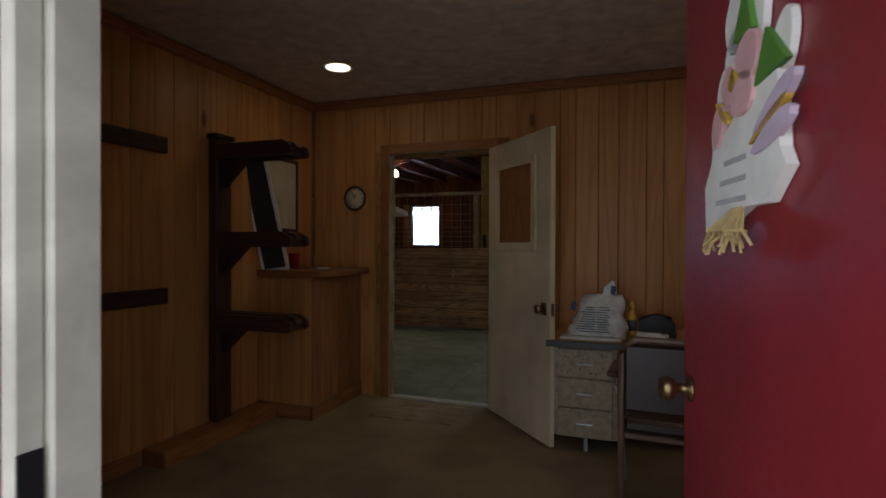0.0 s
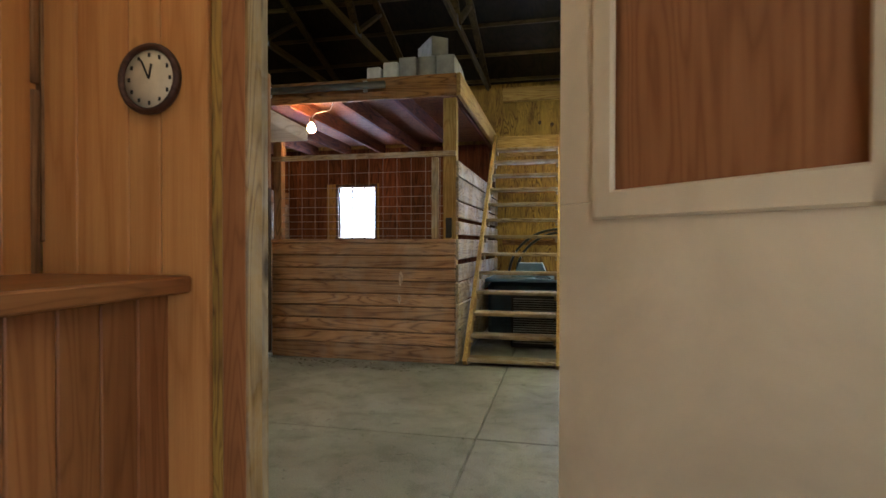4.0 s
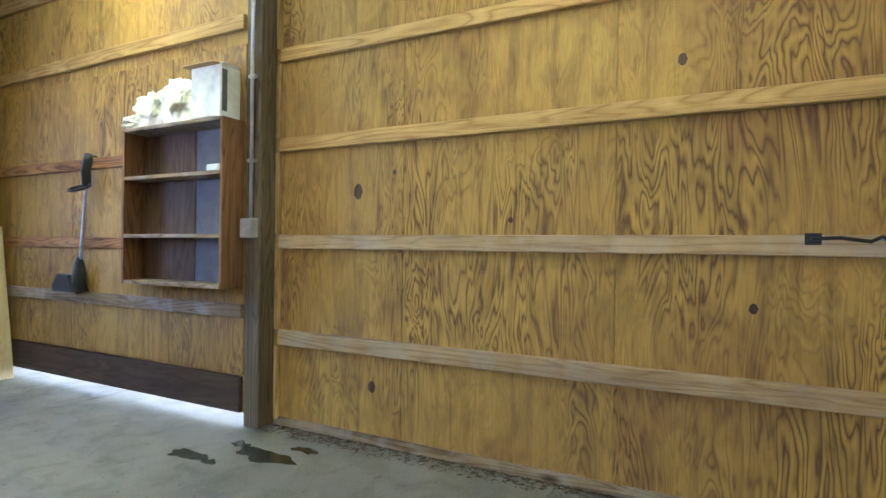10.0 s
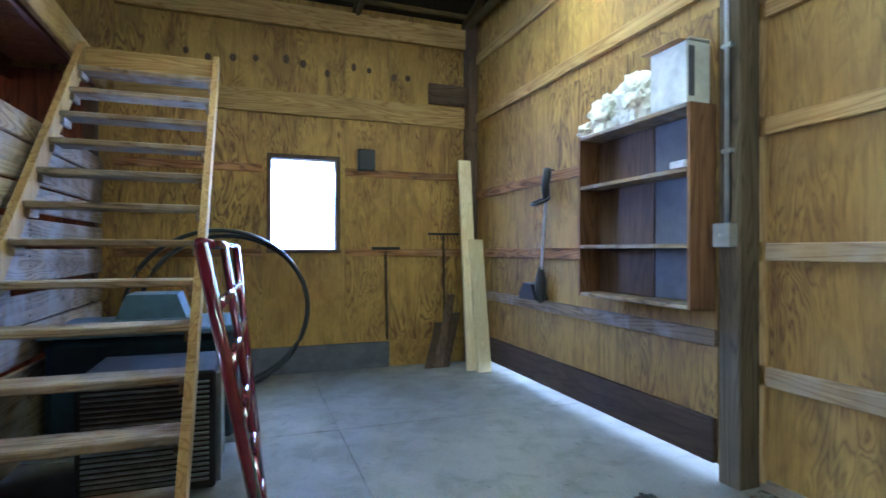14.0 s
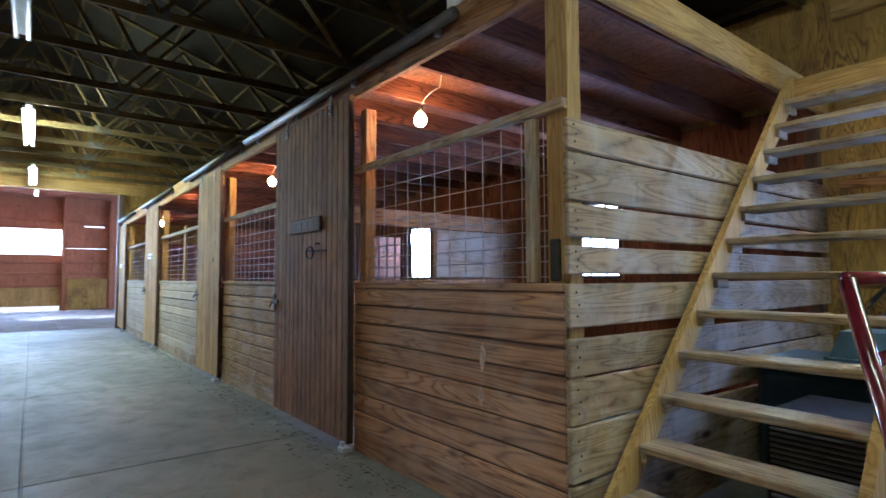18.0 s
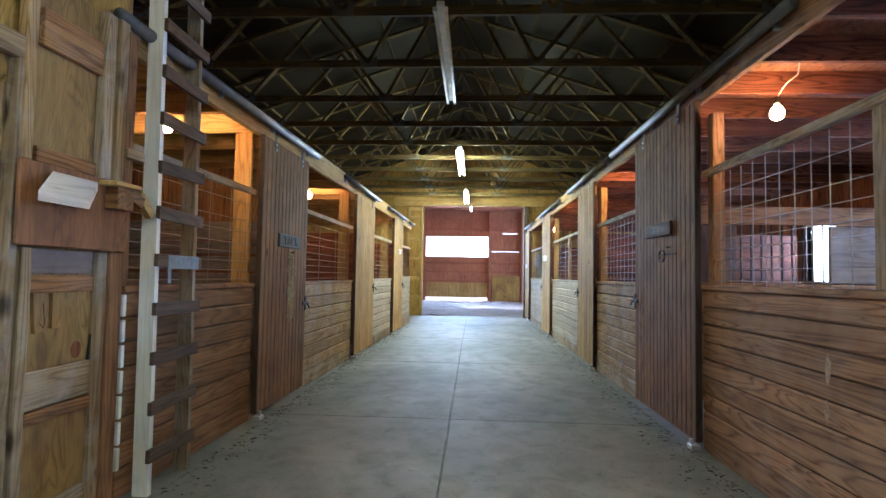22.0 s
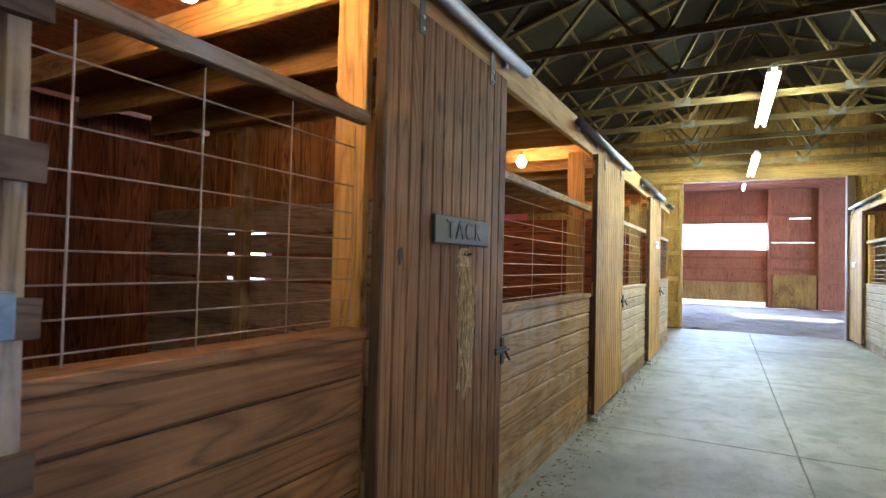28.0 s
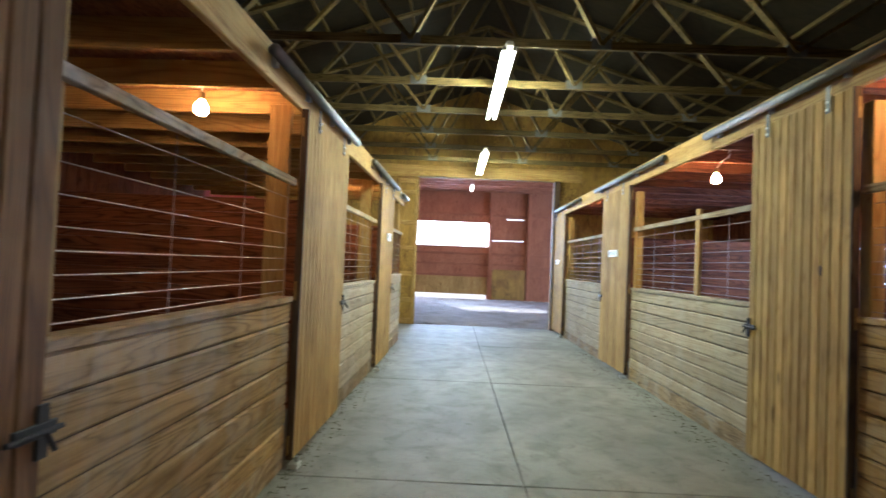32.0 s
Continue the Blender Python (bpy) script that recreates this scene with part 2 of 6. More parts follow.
KNOTTY = wood("knotty_pine_panel", (0.36, 0.14, 0.04), (0.57, 0.29, 0.095), "z", rough=0.42, rings=4, stretch=0.08, bands=6, contrast=0.35, stain=0.14, knots=0.85, spread=0.22, bump=0.15, blotch=0.2)
WALNUT = {a: wood("dark_stained_wood_" + a, (0.028, 0.012, 0.008), (0.09, 0.042, 0.027), a, rough=0.45, stain=0.3, knots=0.2) for a in "xyz"}
TRIM = {a: wood("brown_trim_" + a, (0.2, 0.075, 0.025), (0.36, 0.155, 0.06), a, rough=0.45, stain=0.2, knots=0.2, bump=0.15) for a in "xyz"}
BLEACH = {a: wood("sun_bleached_fir_" + a, (0.2, 0.15, 0.095), (0.52, 0.44, 0.33), a, spread=0.3, stain=0.35, contrast=0.34, grey=0.35) for a in "xyz"}
GOLD = {a: wood("worn_golden_fir_" + a, (0.14, 0.075, 0.026), (0.47, 0.31, 0.13), a, spread=0.35, stain=0.45, contrast=0.4, grey=0.3) for a in "xyz"}
GIRT = {a: wood("weathered_girt_" + a, (0.2, 0.115, 0.045), (0.52, 0.38, 0.2), a, spread=0.25, stain=0.35, contrast=0.3, grey=0.25) for a in "xyz"}
BARN = {a: wood("dark_grey_board_" + a, (0.08, 0.065, 0.062), (0.27, 0.22, 0.2), a, grey=0.2, stain=0.5, knots=0.7) for a in "xyz"}
STEEL = plain("galvanised_steel", (0.55, 0.56, 0.57), 0.42, 0.6)
ZINC = plain("dull_zinc", (0.13, 0.13, 0.135), 0.6, 0.4)
IRON = plain("black_iron", (0.03, 0.028, 0.028), 0.55, 0.6)
WIRE = plain("rusty_wire", (0.34, 0.29, 0.26), 0.5, 0.4)
SLATE = plain("dark_sign_paint", (0.02, 0.018, 0.019), 0.6)
WHITE = plain("white_paint", (0.78, 0.77, 0.72), 0.5)
RED = plain("red_door_paint", (0.24, 0.019, 0.027), 0.42, vary=0.2, scale=3.0)
GREYPLY = plain("grey_boards", (0.1, 0.1, 0.115), 0.8)
BRASS = plain("old_brass", (0.26, 0.18, 0.085), 0.35, 0.95)


def concrete():
    m, n, l, b = material("worn_concrete", 0.6)
    b.inputs["Specular IOR Level"].default_value = 0.25
    tc = n.new("ShaderNodeTexCoord")
    v = tc.outputs["Object"]
    a = noise_tex(n, l, v, 0.55, 6, 0.8, 0.62)
    c = noise_tex(n, l, v, 4.2, 6, 0.5, 0.65)
    d = noise_tex(n, l, v, 120, 3)
    col = ramp(n, l, a, [(0.3, (0.105, 0.102, 0.09)), (0.5, (0.18, 0.176, 0.16)), (0.72, (0.285, 0.28, 0.256))])
    col = mix(n, l, ramp(n, l, c, [(0.48, (0, 0, 0)), (0.75, (0.62, 0.62, 0.62))]), col, (0.07, 0.064, 0.054))
    col = mix(n, l, 0.25, col, ramp(n, l, d, [(0.35, (0.08, 0.072, 0.055)), (0.65, (0.3, 0.28, 0.235))]))
    spots = noise_tex(n, l, v, 17, 4, 0.6, 0.6)
    col = mix(n, l, ramp(n, l, spots, [(0.63, (0, 0, 0)), (0.7, (0.5, 0.5, 0.5))]), col, (0.06, 0.054, 0.044))
    l.new(col, b.inputs["Base Color"])
    l.new(ramp(n, l, c, [(0.3, (0.6, 0.6, 0.6)), (0.7, (0.85, 0.85, 0.85))]), b.inputs["Roughness"])
    bumped(n, l, b, maths(n, l, "ADD", d, maths(n, l, "MULTIPLY", c, 2.0)), 0.25, 0.003)
    return m


def dirt():
    m, n, l, b = material("arena_dirt", 0.95)
    tc = n.new("ShaderNodeTexCoord")
    a = noise_tex(n, l, tc.outputs["Object"], 1.2, 8, 0.6, 0.7)
    d = noise_tex(n, l, tc.outputs["Object"], 26, 6, 0.4, 0.7)
    col = ramp(n, l, a, [(0.3, (0.09, 0.07, 0.055)), (0.7, (0.27, 0.22, 0.185))])
    l.new(mix(n, l, 0.4, col, ramp(n, l, d, [(0.35, (0.04, 0.03, 0.02)), (0.7, (0.26, 0.21, 0.17))])), b.inputs["Base Color"])
    bumped(n, l, b, d, 1.0, 0.05)
    return m


CONCRETE, DIRT = concrete(), dirt()


# ---- mesh helpers ----
def boxes(*bb, bev=0.004):
    """One mesh of chamfered boxes, each (x0, x1, y0, y1, z0, z1)."""
    vs, fs = [], []
    for x0, x1, y0, y1, z0, z1 in bb:
        lo, hi = (min(x0, x1), min(y0, y1), min(z0, z1)), (max(x0, x1), max(y0, y1), max(z0, z1))
        c = min(bev, *(0.3 * (h - g) for g, h in zip(lo, hi)))
        k = len(vs)
        idx = {}
        for sx in (0, 1):
            for sy in (0, 1):
                for sz in (0, 1):
                    s = (sx, sy, sz)
                    for ax in range(3):
                        p = [hi[i] - c if s[i] else lo[i] + c for i in range(3)]
                        p[ax] = hi[ax] if s[ax] else lo[ax]
                        idx[s, ax] = len(vs)
                        vs.append(p)
        for ax in range(3):
            o1, o2 = [i for i in range(3) if i != ax]
            for s in (0, 1):
                q = []
                for a, b in ((0, 0), (1, 0), (1, 1), (0, 1)):
                    key = [0, 0, 0]
                    key[ax], key[o1], key[o2] = s, a, b
                    q.append(idx[tuple(key), ax])
                fs.append(q if (s == 1) == (ax != 1) else q[::-1])
            for a in (0, 1):
                for b in (0, 1):
                    k0, k1 = [0, 0, 0], [0, 0, 0]
                    k0[o1] = k1[o1] = a
                    k0[o2] = k1[o2] = b
                    k0[ax], k1[ax] = 0, 1
                    q = [idx[tuple(k0), o1], idx[tuple(k1), o1], idx[tuple(k1), o2], idx[tuple(k0), o2]]
                    flip = (a == b) != (ax == 1)
                    fs.append(q[::-1] if flip else q)
        for s in ((a, b, d) for a in (0, 1) for b in (0, 1) for d in (0, 1)):
            q = [idx[s, 0], idx[s, 1], idx[s, 2]]
            fs.append(q if sum(s) % 2 else q[::-1])
    me = bpy.data.meshes.new("box")
    me.from_pydata(vs, [], fs)
    return me


def rod(p, q, r, seg=8, r2=None):
    """A round bar between two points, as a mesh."""
    return tube([p, q], r, seg, r2)


def tube(points, r, seg=8, r2=None, closed_ends=True):
    pts = [Vector(p) for p in points]
    vs, fs = [], []
    for i, p in enumerate(pts):
        d = (pts[min(i + 1, len(pts) - 1)] - pts[max(i - 1, 0)]).normalized()
        a = d.cross(Vector((0, 0, 1)) if abs(d.z) < 0.9 else Vector((1, 0, 0))).normalized()
        b = d.cross(a)
        rr = r if r2 is None else r + (r2 - r) * i / (len(pts) - 1)
        for k in range(seg):
            t = 2 * math.pi * k / seg
            vs.append(p + rr * (math.cos(t) * a + math.sin(t) * b))
    for i in range(len(pts) - 1):
        for k in range(seg):
            fs.append([i * seg + k, i * seg + (k + 1) % seg, (i + 1) * seg + (k + 1) % seg, (i + 1) * seg + k])
    if closed_ends:
        fs.append(list(range(seg))[::-1])
        fs.append([(len(pts) - 1) * seg + k for k in range(seg)])
    me = bpy.data.meshes.new("tube")
    me.from_pydata(vs, [], fs)
    return me


def lathe(profile, at, seg=16, caps=True):
    """A turned shape: profile of (radius, height) round the z axis at a place."""
    vs, fs = [], []
    for r, h in profile:
        for k in range(seg):
            t = 2 * math.pi * k / seg
            vs.append((at[0] + r * math.cos(t), at[1] + r * math.sin(t), at[2] + h))
    for i in range(len(profile) - 1):
        for k in range(seg):
            fs.append([i * seg + k, i * seg + (k + 1) % seg, (i + 1) * seg + (k + 1) % seg, (i + 1) * seg + k])
    if caps:
        fs.append(list(range(seg))[::-1])
        fs.append([(len(profile) - 1) * seg + k for k in range(seg)])
    me = bpy.data.meshes.new("turned")
    me.from_pydata(vs, [], fs)
    for p in me.polygons:
        p.use_smooth = len(p.vertices) == 4
    return me


def prism(outline, axis, a, b):
    """An outline of 2D points pushed along an axis from a to b."""
    def put(u, v, w):
        return {"x": (w, u, v), "y": (u, w, v), "z": (u, v, w)}[axis]
    n = len(outline)
    vs = [put(u, v, a) for u, v in outline] + [put(u, v, b) for u, v in outline]
    fs = [list(range(n)), list(range(n, 2 * n))[::-1]]
    fs += [[i, i + n, (i + 1) % n + n, (i + 1) % n] for i in range(n)]
    me = bpy.data.meshes.new("prism")
    me.from_pydata(vs, [], fs)
    bm = bmesh.new()
    bm.from_mesh(me)
    bmesh.ops.recalc_face_normals(bm, faces=bm.faces)
    bm.to_mesh(me)
    bm.free()
    return me


def beam3(p, q, w, h, up=(0, 0, 1)):
    """A square-sawn timber from p to q, w wide and h deep."""
    p, q = Vector(p), Vector(q)
    d = (q - p).normalized()
    s = d.cross(Vector(up)).normalized()
    t = s.cross(d)
    vs = [o + a * s * w / 2 + b * t * h / 2 for o in (p, q) for a, b in ((-1, -1), (1, -1), (1, 1), (-1, 1))]
    fs = [[3, 2, 1, 0], [4, 5, 6, 7]] + [[i, (i + 1) % 4, (i + 1) % 4 + 4, i + 4] for i in range(4)]
    me = bpy.data.meshes.new("timber")
    me.from_pydata(vs, [], fs)
    return me


def joined(*meshes):
    vs, fs = [], []
    for me in meshes:
        k = len(vs)
        vs += [tuple(v.co) for v in me.vertices]
        fs += [[k + i for i in p.vertices] for p in me.polygons]
    out = bpy.data.meshes.new("joined")
    out.from_pydata(vs, [], fs)
    return out


def part(name, me, mat, parent=None, label="", smooth=False):
    me.materials.append(mat)
    if smooth:
        for p in me.polygons:
            p.use_smooth = True
    ob = new(name, me)
    if parent:
        ob.parent = parent
    if label:
        ob["label"] = label
    return ob


def moved(before, m):
    """Carry every top-level object made since to its place."""
    for ob in list(bpy.data.objects):
        if ob.parent is None and ob.name not in before:
            ob.matrix_world = m @ ob.matrix_basis


def thing(name, label, category, group="", kind="", m=None):
    ob = new(name)
    ob.empty_display_size = 0.1
    if m is not None:
        ob.matrix_world = m
    return tagged(ob, label, category, group, kind)


# ---- shell: floors, walls, roof ----
BACK, END, FRONT = 11.2, 1.37, 0.309        # back wall, end wall, outer face of the front wall
ARCH = -17.2
AISLE_R, AISLE_L = 7.72, 4.0
EAVE, RIDGE, MID = 3.66, 5.5, 5.67
R_ROW = pose(-2.377, 7.705, 0, 0, 0, 0.263)
CORNER = R_ROW @ pose(-0.055, 0, 0)          # the free end of the right-hand row
L_ROW = pose(-2.956, 3.994, 0, 0, 0, -1.407)
OFFICE = pose(-0.078, 0.139, 0)

# floor slabs with saw joints between
floor = tagged(part("floor", boxes((-17.3, 1.6, -0.4, 11.4, -0.2, -0.014)), CONCRETE), "stained grey concrete barn floor with saw joints", "floor", kind="structure")
xs = [-17.3, -14.2, -11.2, -8.1, -5.0, -1.875, -0.57, 1.6]
ys = [-0.4, 3.9, 5.76, 9.35, 11.4]
for i in range(len(xs) - 1):
    for j in range(len(ys) - 1):
        if j == 0:
            continue
        a, b = xs[i], xs[i + 1]
        part("slab", boxes((a + 0.004, b - 0.004, ys[j] + 0.004, ys[j + 1] - 0.004, -0.1, 0), bev=0.006), CONCRETE, floor)

ground = tagged(part("ground", boxes((-400, 400, -400, 400, -0.5, -0.22)), DIRT), "bare brown ground round the barn", "ground", kind="structure")


def wall_with_holes(name, axis, at, thick, lo, hi, z0, z1, holes, mat, label, category="wall"):
    """A wall along x or y of that thickness with rectangular openings (a, b, z0, z1)."""
    bb = []
    cuts = sorted({lo, hi, *(h[0] for h in holes), *(h[1] for h in holes)})
    for a, b in zip(cuts, cuts[1:]):
        z = z0
        for h in sorted((h for h in holes if h[0] < b and h[1] > a), key=lambda h: h[2]):
            if h[2] > z:
                bb.append((a, b, z, h[2]))
            z = h[3]
        if z < z1:
            bb.append((a, b, z, z1))
    t0, t1 = at, at + thick
    full = [(a, b, t0, t1, c, d) if axis == "x" else (t0, t1, a, b, c, d) for a, b, c, d in bb]
    return tagged(part(name, boxes(*full, bev=0.0), mat), label, category, kind="structure")


WINDOWS = [(-5.14, -4.48, 1.29, 2.16), (-0.945, -0.315, 1.245, 2.15), (-8.9, -8.2, 1.29, 2.16), (-12.6, -11.9, 1.29, 2.16)]
wall_with_holes("wall_north", "x", BACK, 0.1, -17.3, 1.5, 0, EAVE + 0.1, WINDOWS, PLY, "golden brown plywood wall on timber girts")
east = wall_with_holes("wall_east", "y", END + 0.012, 0.1, 0.2, 7.85, 0, 5.6, [], PLY, "golden plywood end wall with strong grain")
east_door = wall_with_holes("wall_east_door", "y", 1.235, 0.06, 7.84, BACK, 0.085, 5.6, [], PLY, "plywood sliding end door with a lit gap below")
wall_with_holes("wall_south", "x", FRONT, 0.12, -17.3, 1.5, 0, EAVE + 0.1, [(-1.16, -0.012, 0, 2.06), (-7.85, -7.2, 1.15, 1.8)], RED, "red painted outer wall of the barn")
wall_with_holes("wall_west", "y", ARCH - 0.1, 0.1, -0.2, BACK, 0, 5.6, [(4.36, 7.55, 0, 3.5)], PLY, "plywood wall round the wide arena opening")
for (a, b, c, d) in WINDOWS:
    area("window_light", look(((a + b) / 2, BACK + 0.12, (c + d) / 2), ((a + b) / 2, 0, (c + d) / 2 - 2)), b - a, d - c, 70, DAY)

# roof
roof = thing("roof", "plywood gable roof on timber trusses", "roof", kind="structure")
# south eave lengthened out of view, to keep the sun off the front door
for s, (ya, yb) in (("n", (MID, BACK + 0.6)), ("s", (MID, -1.9))):
    k = (RIDGE - EAVE) / (BACK - MID)
    zb = RIDGE - abs(yb - MID) * k
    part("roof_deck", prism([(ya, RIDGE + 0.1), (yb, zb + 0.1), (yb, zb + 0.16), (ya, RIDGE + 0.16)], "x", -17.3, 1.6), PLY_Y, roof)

# windows: timber frame, sill and pane, daylight beyond
SKYGLOW = glow("bright_overcast_sky", (0.93, 0.97, 1.0), 7.0)
GLASS, gn, gl, gb = material("window_glass", 0.05)
gb.inputs["Transmission Weight"].default_value = 1.0
gb.inputs["IOR"].default_value = 1.02
for i, (a, b, c, d) in enumerate(WINDOWS):
    w = thing("window_%d" % (i + 1), "small barn window full of white daylight", "window", kind="structure")
    for n, bb in (("window_sill", (a - 0.05, b + 0.05, BACK - 0.03, BACK + 0.1, c - 0.04, c)), ("window_frame", (a - 0.045, a, BACK - 0.018, BACK + 0.1, c, d)),
                  ("window_frame", (b, b + 0.045, BACK - 0.018, BACK + 0.1, c, d)), ("window_frame", (a - 0.045, b + 0.045, BACK - 0.018, BACK + 0.1, d, d + 0.045))):
        part(n, boxes(bb), DARK["x" if "sill" in n else "z"], w)
    if i == 0:
        for f in (0.36, 0.7):
            part("muntin", boxes((a + f * (b - a) - 0.012, a + f * (b - a) + 0.012, BACK + 0.03, BACK + 0.055, c, d)), DARK["z"], w)
    p = part("pane", boxes((a, b, BACK + 0.06, BACK + 0.066, c, d), bev=0), GLASS, w)
    p.visible_shadow = False
tagged(part("backdrop", boxes((-17.5, 1.8, 13.2, 13.25, -0.2, 5), bev=0), SKYGLOW), "bright white overcast sky beyond the windows", "backdrop", kind="structure")
tagged(part("backdrop", boxes((3.2, 3.25, 6, 12.5, -0.2, 5), bev=0), SKYGLOW), "bright white daylight beyond the end door", "backdrop", kind="structure")

# ---- end wall: girts, blocks, post ----
for z0, z1, mm in ((0.543, 0.64, GIRT), (1.187, 1.277, GIRT), (1.832, 1.922, PINE), (2.432, 2.52, PINE), (3.067, 3.157, PINE), (3.717, 3.807, PINE)):
    part("girt", boxes((END - 0.036, END + 0.01, 4.02, 7.66, z0, z1), bev=0.005), mm["y"], east)
    part("girt", boxes((END - 0.036, END + 0.01, 0.4, 3.85, z0, z1), bev=0.005), mm["y"], east)
for z0, z1 in ((0.04, 0.538), (0.645, 1.182), (1.282, 1.827), (1.927, 2.427), (2.525, 3.062), (3.162, 3.712)):
    part("nailing_block", boxes((END - 0.03, END + 0.01, 7.665, 7.7, z0, z1)), PINE["z"], east)
for y, z, ry, rz in ((6.776, 1.654, 0.011, 0.016), (7.039, 1.547, 0.03, 0.05), (6.037, 1.358, 0.014, 0.016), (6.921, 0.346, 0.026, 0.036), (5.2, 2.1, 0.02, 0.03), (4.9, 0.95, 0.018, 0.024)):
    pts = [(y + ry * math.cos(i * math.pi / 7) * (1 + 0.15 * math.sin(3 * i)), z + rz * math.sin(i * math.pi / 7)) for i in range(14)]
    part("knot", prism(pts, "x", END - 0.0012, END + 0.004), DARK["z"], east, "dark knot in the plywood")
for y0, y1 in ((4.0, 4.27), (4.275, 5.49), (5.495, 6.71), (6.715, 7.7)):
    part("plywood_sheet", boxes((END, END + 0.011, y0, y1, 0.02, 2.5), bev=0.002), PLY, east)
    part("plywood_sheet", boxes((END, END + 0.011, y0, y1, 2.504, 4.9), bev=0.002), PLY, east)
part("skirting", boxes((END - 0.02, END + 0.01, 4.02, 7.7, 0.0, 0.055)), OLD["y"], east)
post = tagged(part("post", boxes((1.215, 1.36, 7.705, 7.84, 0, 4.9), bev=0.008), wood("post_timber", (0.06, 0.044, 0.026), (0.22, 0.17, 0.1), "z", stain=0.4)), "grey-brown squared timber post beside the end door", "post", kind="structure")

# sliding end door: its girts and dark bottom board
for y0, y1, z0, z1, mm in ((8.95, 11.1, 1.8, 1.885, FIR), (8.95, 11.1, 1.165, 1.255, FIR), (7.85, 11.1, 0.72, 0.81, OLD), (7.85, 11.15, 2.64, 2.74, PINE), (7.85, 11.15, 3.28, 3.38, PINE), (7.85, 11.15, 3.9, 4.0, PINE)):
    part("girt", boxes((1.195, 1.234, y0, y1, z0, z1), bev=0.005), mm["y"], east_door)
part("bottom_board", boxes((1.2, 1.234, 7.86, 11.1, 0.09, 0.33), bev=0.006), DARK["y"], east_door)
for y0, y1 in ((7.85, 8.6), (8.605, 9.82), (9.825, 11.1)):
    part("plywood_sheet", boxes((1.2235, 1.2345, y0, y1, 0.335, 2.55), bev=0.002), PLY, east_door)

# back wall: plate, boards, skirting, corner post
north = bpy.data.objects["wall_north"]
part("top_plate", boxes((-2.3, 1.2, BACK - 0.06, BACK - 0.001, 3.46, 3.68)), PINE["x"], north)
part("wall_board", boxes((-2.3, 1.1, BACK - 0.036, BACK - 0.001, 2.59, 2.81)), PINE["x"], north)
for z0 in (2.0, 1.17):
    part("girt", boxes((-2.3, -1.03, BACK - 0.03, BACK - 0.001, z0, z0 + 0.08)), FIR["x"], north)
    part("girt", boxes((-0.22, 1.1, BACK - 0.03, BACK - 0.001, z0, z0 + 0.08)), FIR["x"], north)
part("skirting", boxes((-2.3, 0.25, BACK - 0.03, BACK - 0.001, 0.0, 0.27)), GREYPLY, north)
for x0, x1 in ((-2.3, -1.72), (-1.715, -0.5), (-0.22, 0.25), (0.255, 1.1)):
    part("plywood_sheet", boxes((x0, x1, BACK - 0.012, BACK - 0.001, 2.815, 3.455), bev=0.002), PLY, north)
for x0, x1 in ((-2.3, -1.03), (-0.22, 0.25), (0.255, 1.1)):
    part("plywood_sheet", boxes((x0, x1, BACK - 0.012, BACK - 0.001, 0.275, 2.585), bev=0.002), PLY, north)
for k in range(11):
    x = -1.75 + k * 0.225 + random.uniform(-0.05, 0.05)
    z = 3.08 + random.uniform(-0.05, 0.06)
    rx, rz = random.uniform(0.02, 0.034), random.uniform(0.03, 0.048)
    part("knot", prism([(x + rx * math.cos(i * math.pi / 5), z + rz * math.sin(i * math.pi / 5)) for i in range(10)], "y", BACK - 0.0135, BACK - 0.008), DARK["z"], north)
tagged(part("corner_post", boxes((1.1, 1.22, BACK - 0.14, BACK, 0, 4.9), bev=0.008), DARK["z"]), "dark squared timber corner post", "post", kind="structure")

# ---- roof trusses, purlins, plywood ----
SLOPE = (RIDGE - EAVE) / (BACK - MID)


def truss(x):
    t = thing("roof_truss", "timber roof truss with steel plates at the joints", "truss", "trusses along the barn")
    zc = EAVE + 0.045
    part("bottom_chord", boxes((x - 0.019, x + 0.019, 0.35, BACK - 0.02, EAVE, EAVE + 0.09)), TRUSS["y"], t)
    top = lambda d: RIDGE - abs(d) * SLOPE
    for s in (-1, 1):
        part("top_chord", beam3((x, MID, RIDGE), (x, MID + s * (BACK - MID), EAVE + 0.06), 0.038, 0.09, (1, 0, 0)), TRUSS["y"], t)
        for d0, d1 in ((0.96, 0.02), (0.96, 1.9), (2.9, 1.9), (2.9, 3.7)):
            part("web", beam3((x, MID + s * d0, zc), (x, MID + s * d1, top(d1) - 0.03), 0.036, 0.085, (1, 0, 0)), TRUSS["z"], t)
        for d in (0.96, 2.9):
            part("joint_plate", boxes((x - 0.022, x + 0.022, MID + s * d - 0.1, MID + s * d + 0.1, zc - 0.04, zc + 0.07), bev=0.001), ZINC, t)
    return t


first = truss(0.0)
first.location.x = -0.1
for k in [-1, *range(1, 14)]:
    copy_thing(first, pose(-0.1 - 1.22 * k, 0, 0))
for s in (-1, 1):
    for k in range(1, 10):
        d = 0.6 * k
        z = RIDGE - d * SLOPE + 0.06
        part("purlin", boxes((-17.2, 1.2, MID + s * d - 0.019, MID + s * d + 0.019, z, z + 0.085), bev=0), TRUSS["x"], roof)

# ---- fluorescent tubes ----
GLOWTUBE = glow("lit_fluorescent_tube", (1.0, 0.96, 0.66), 22.0)


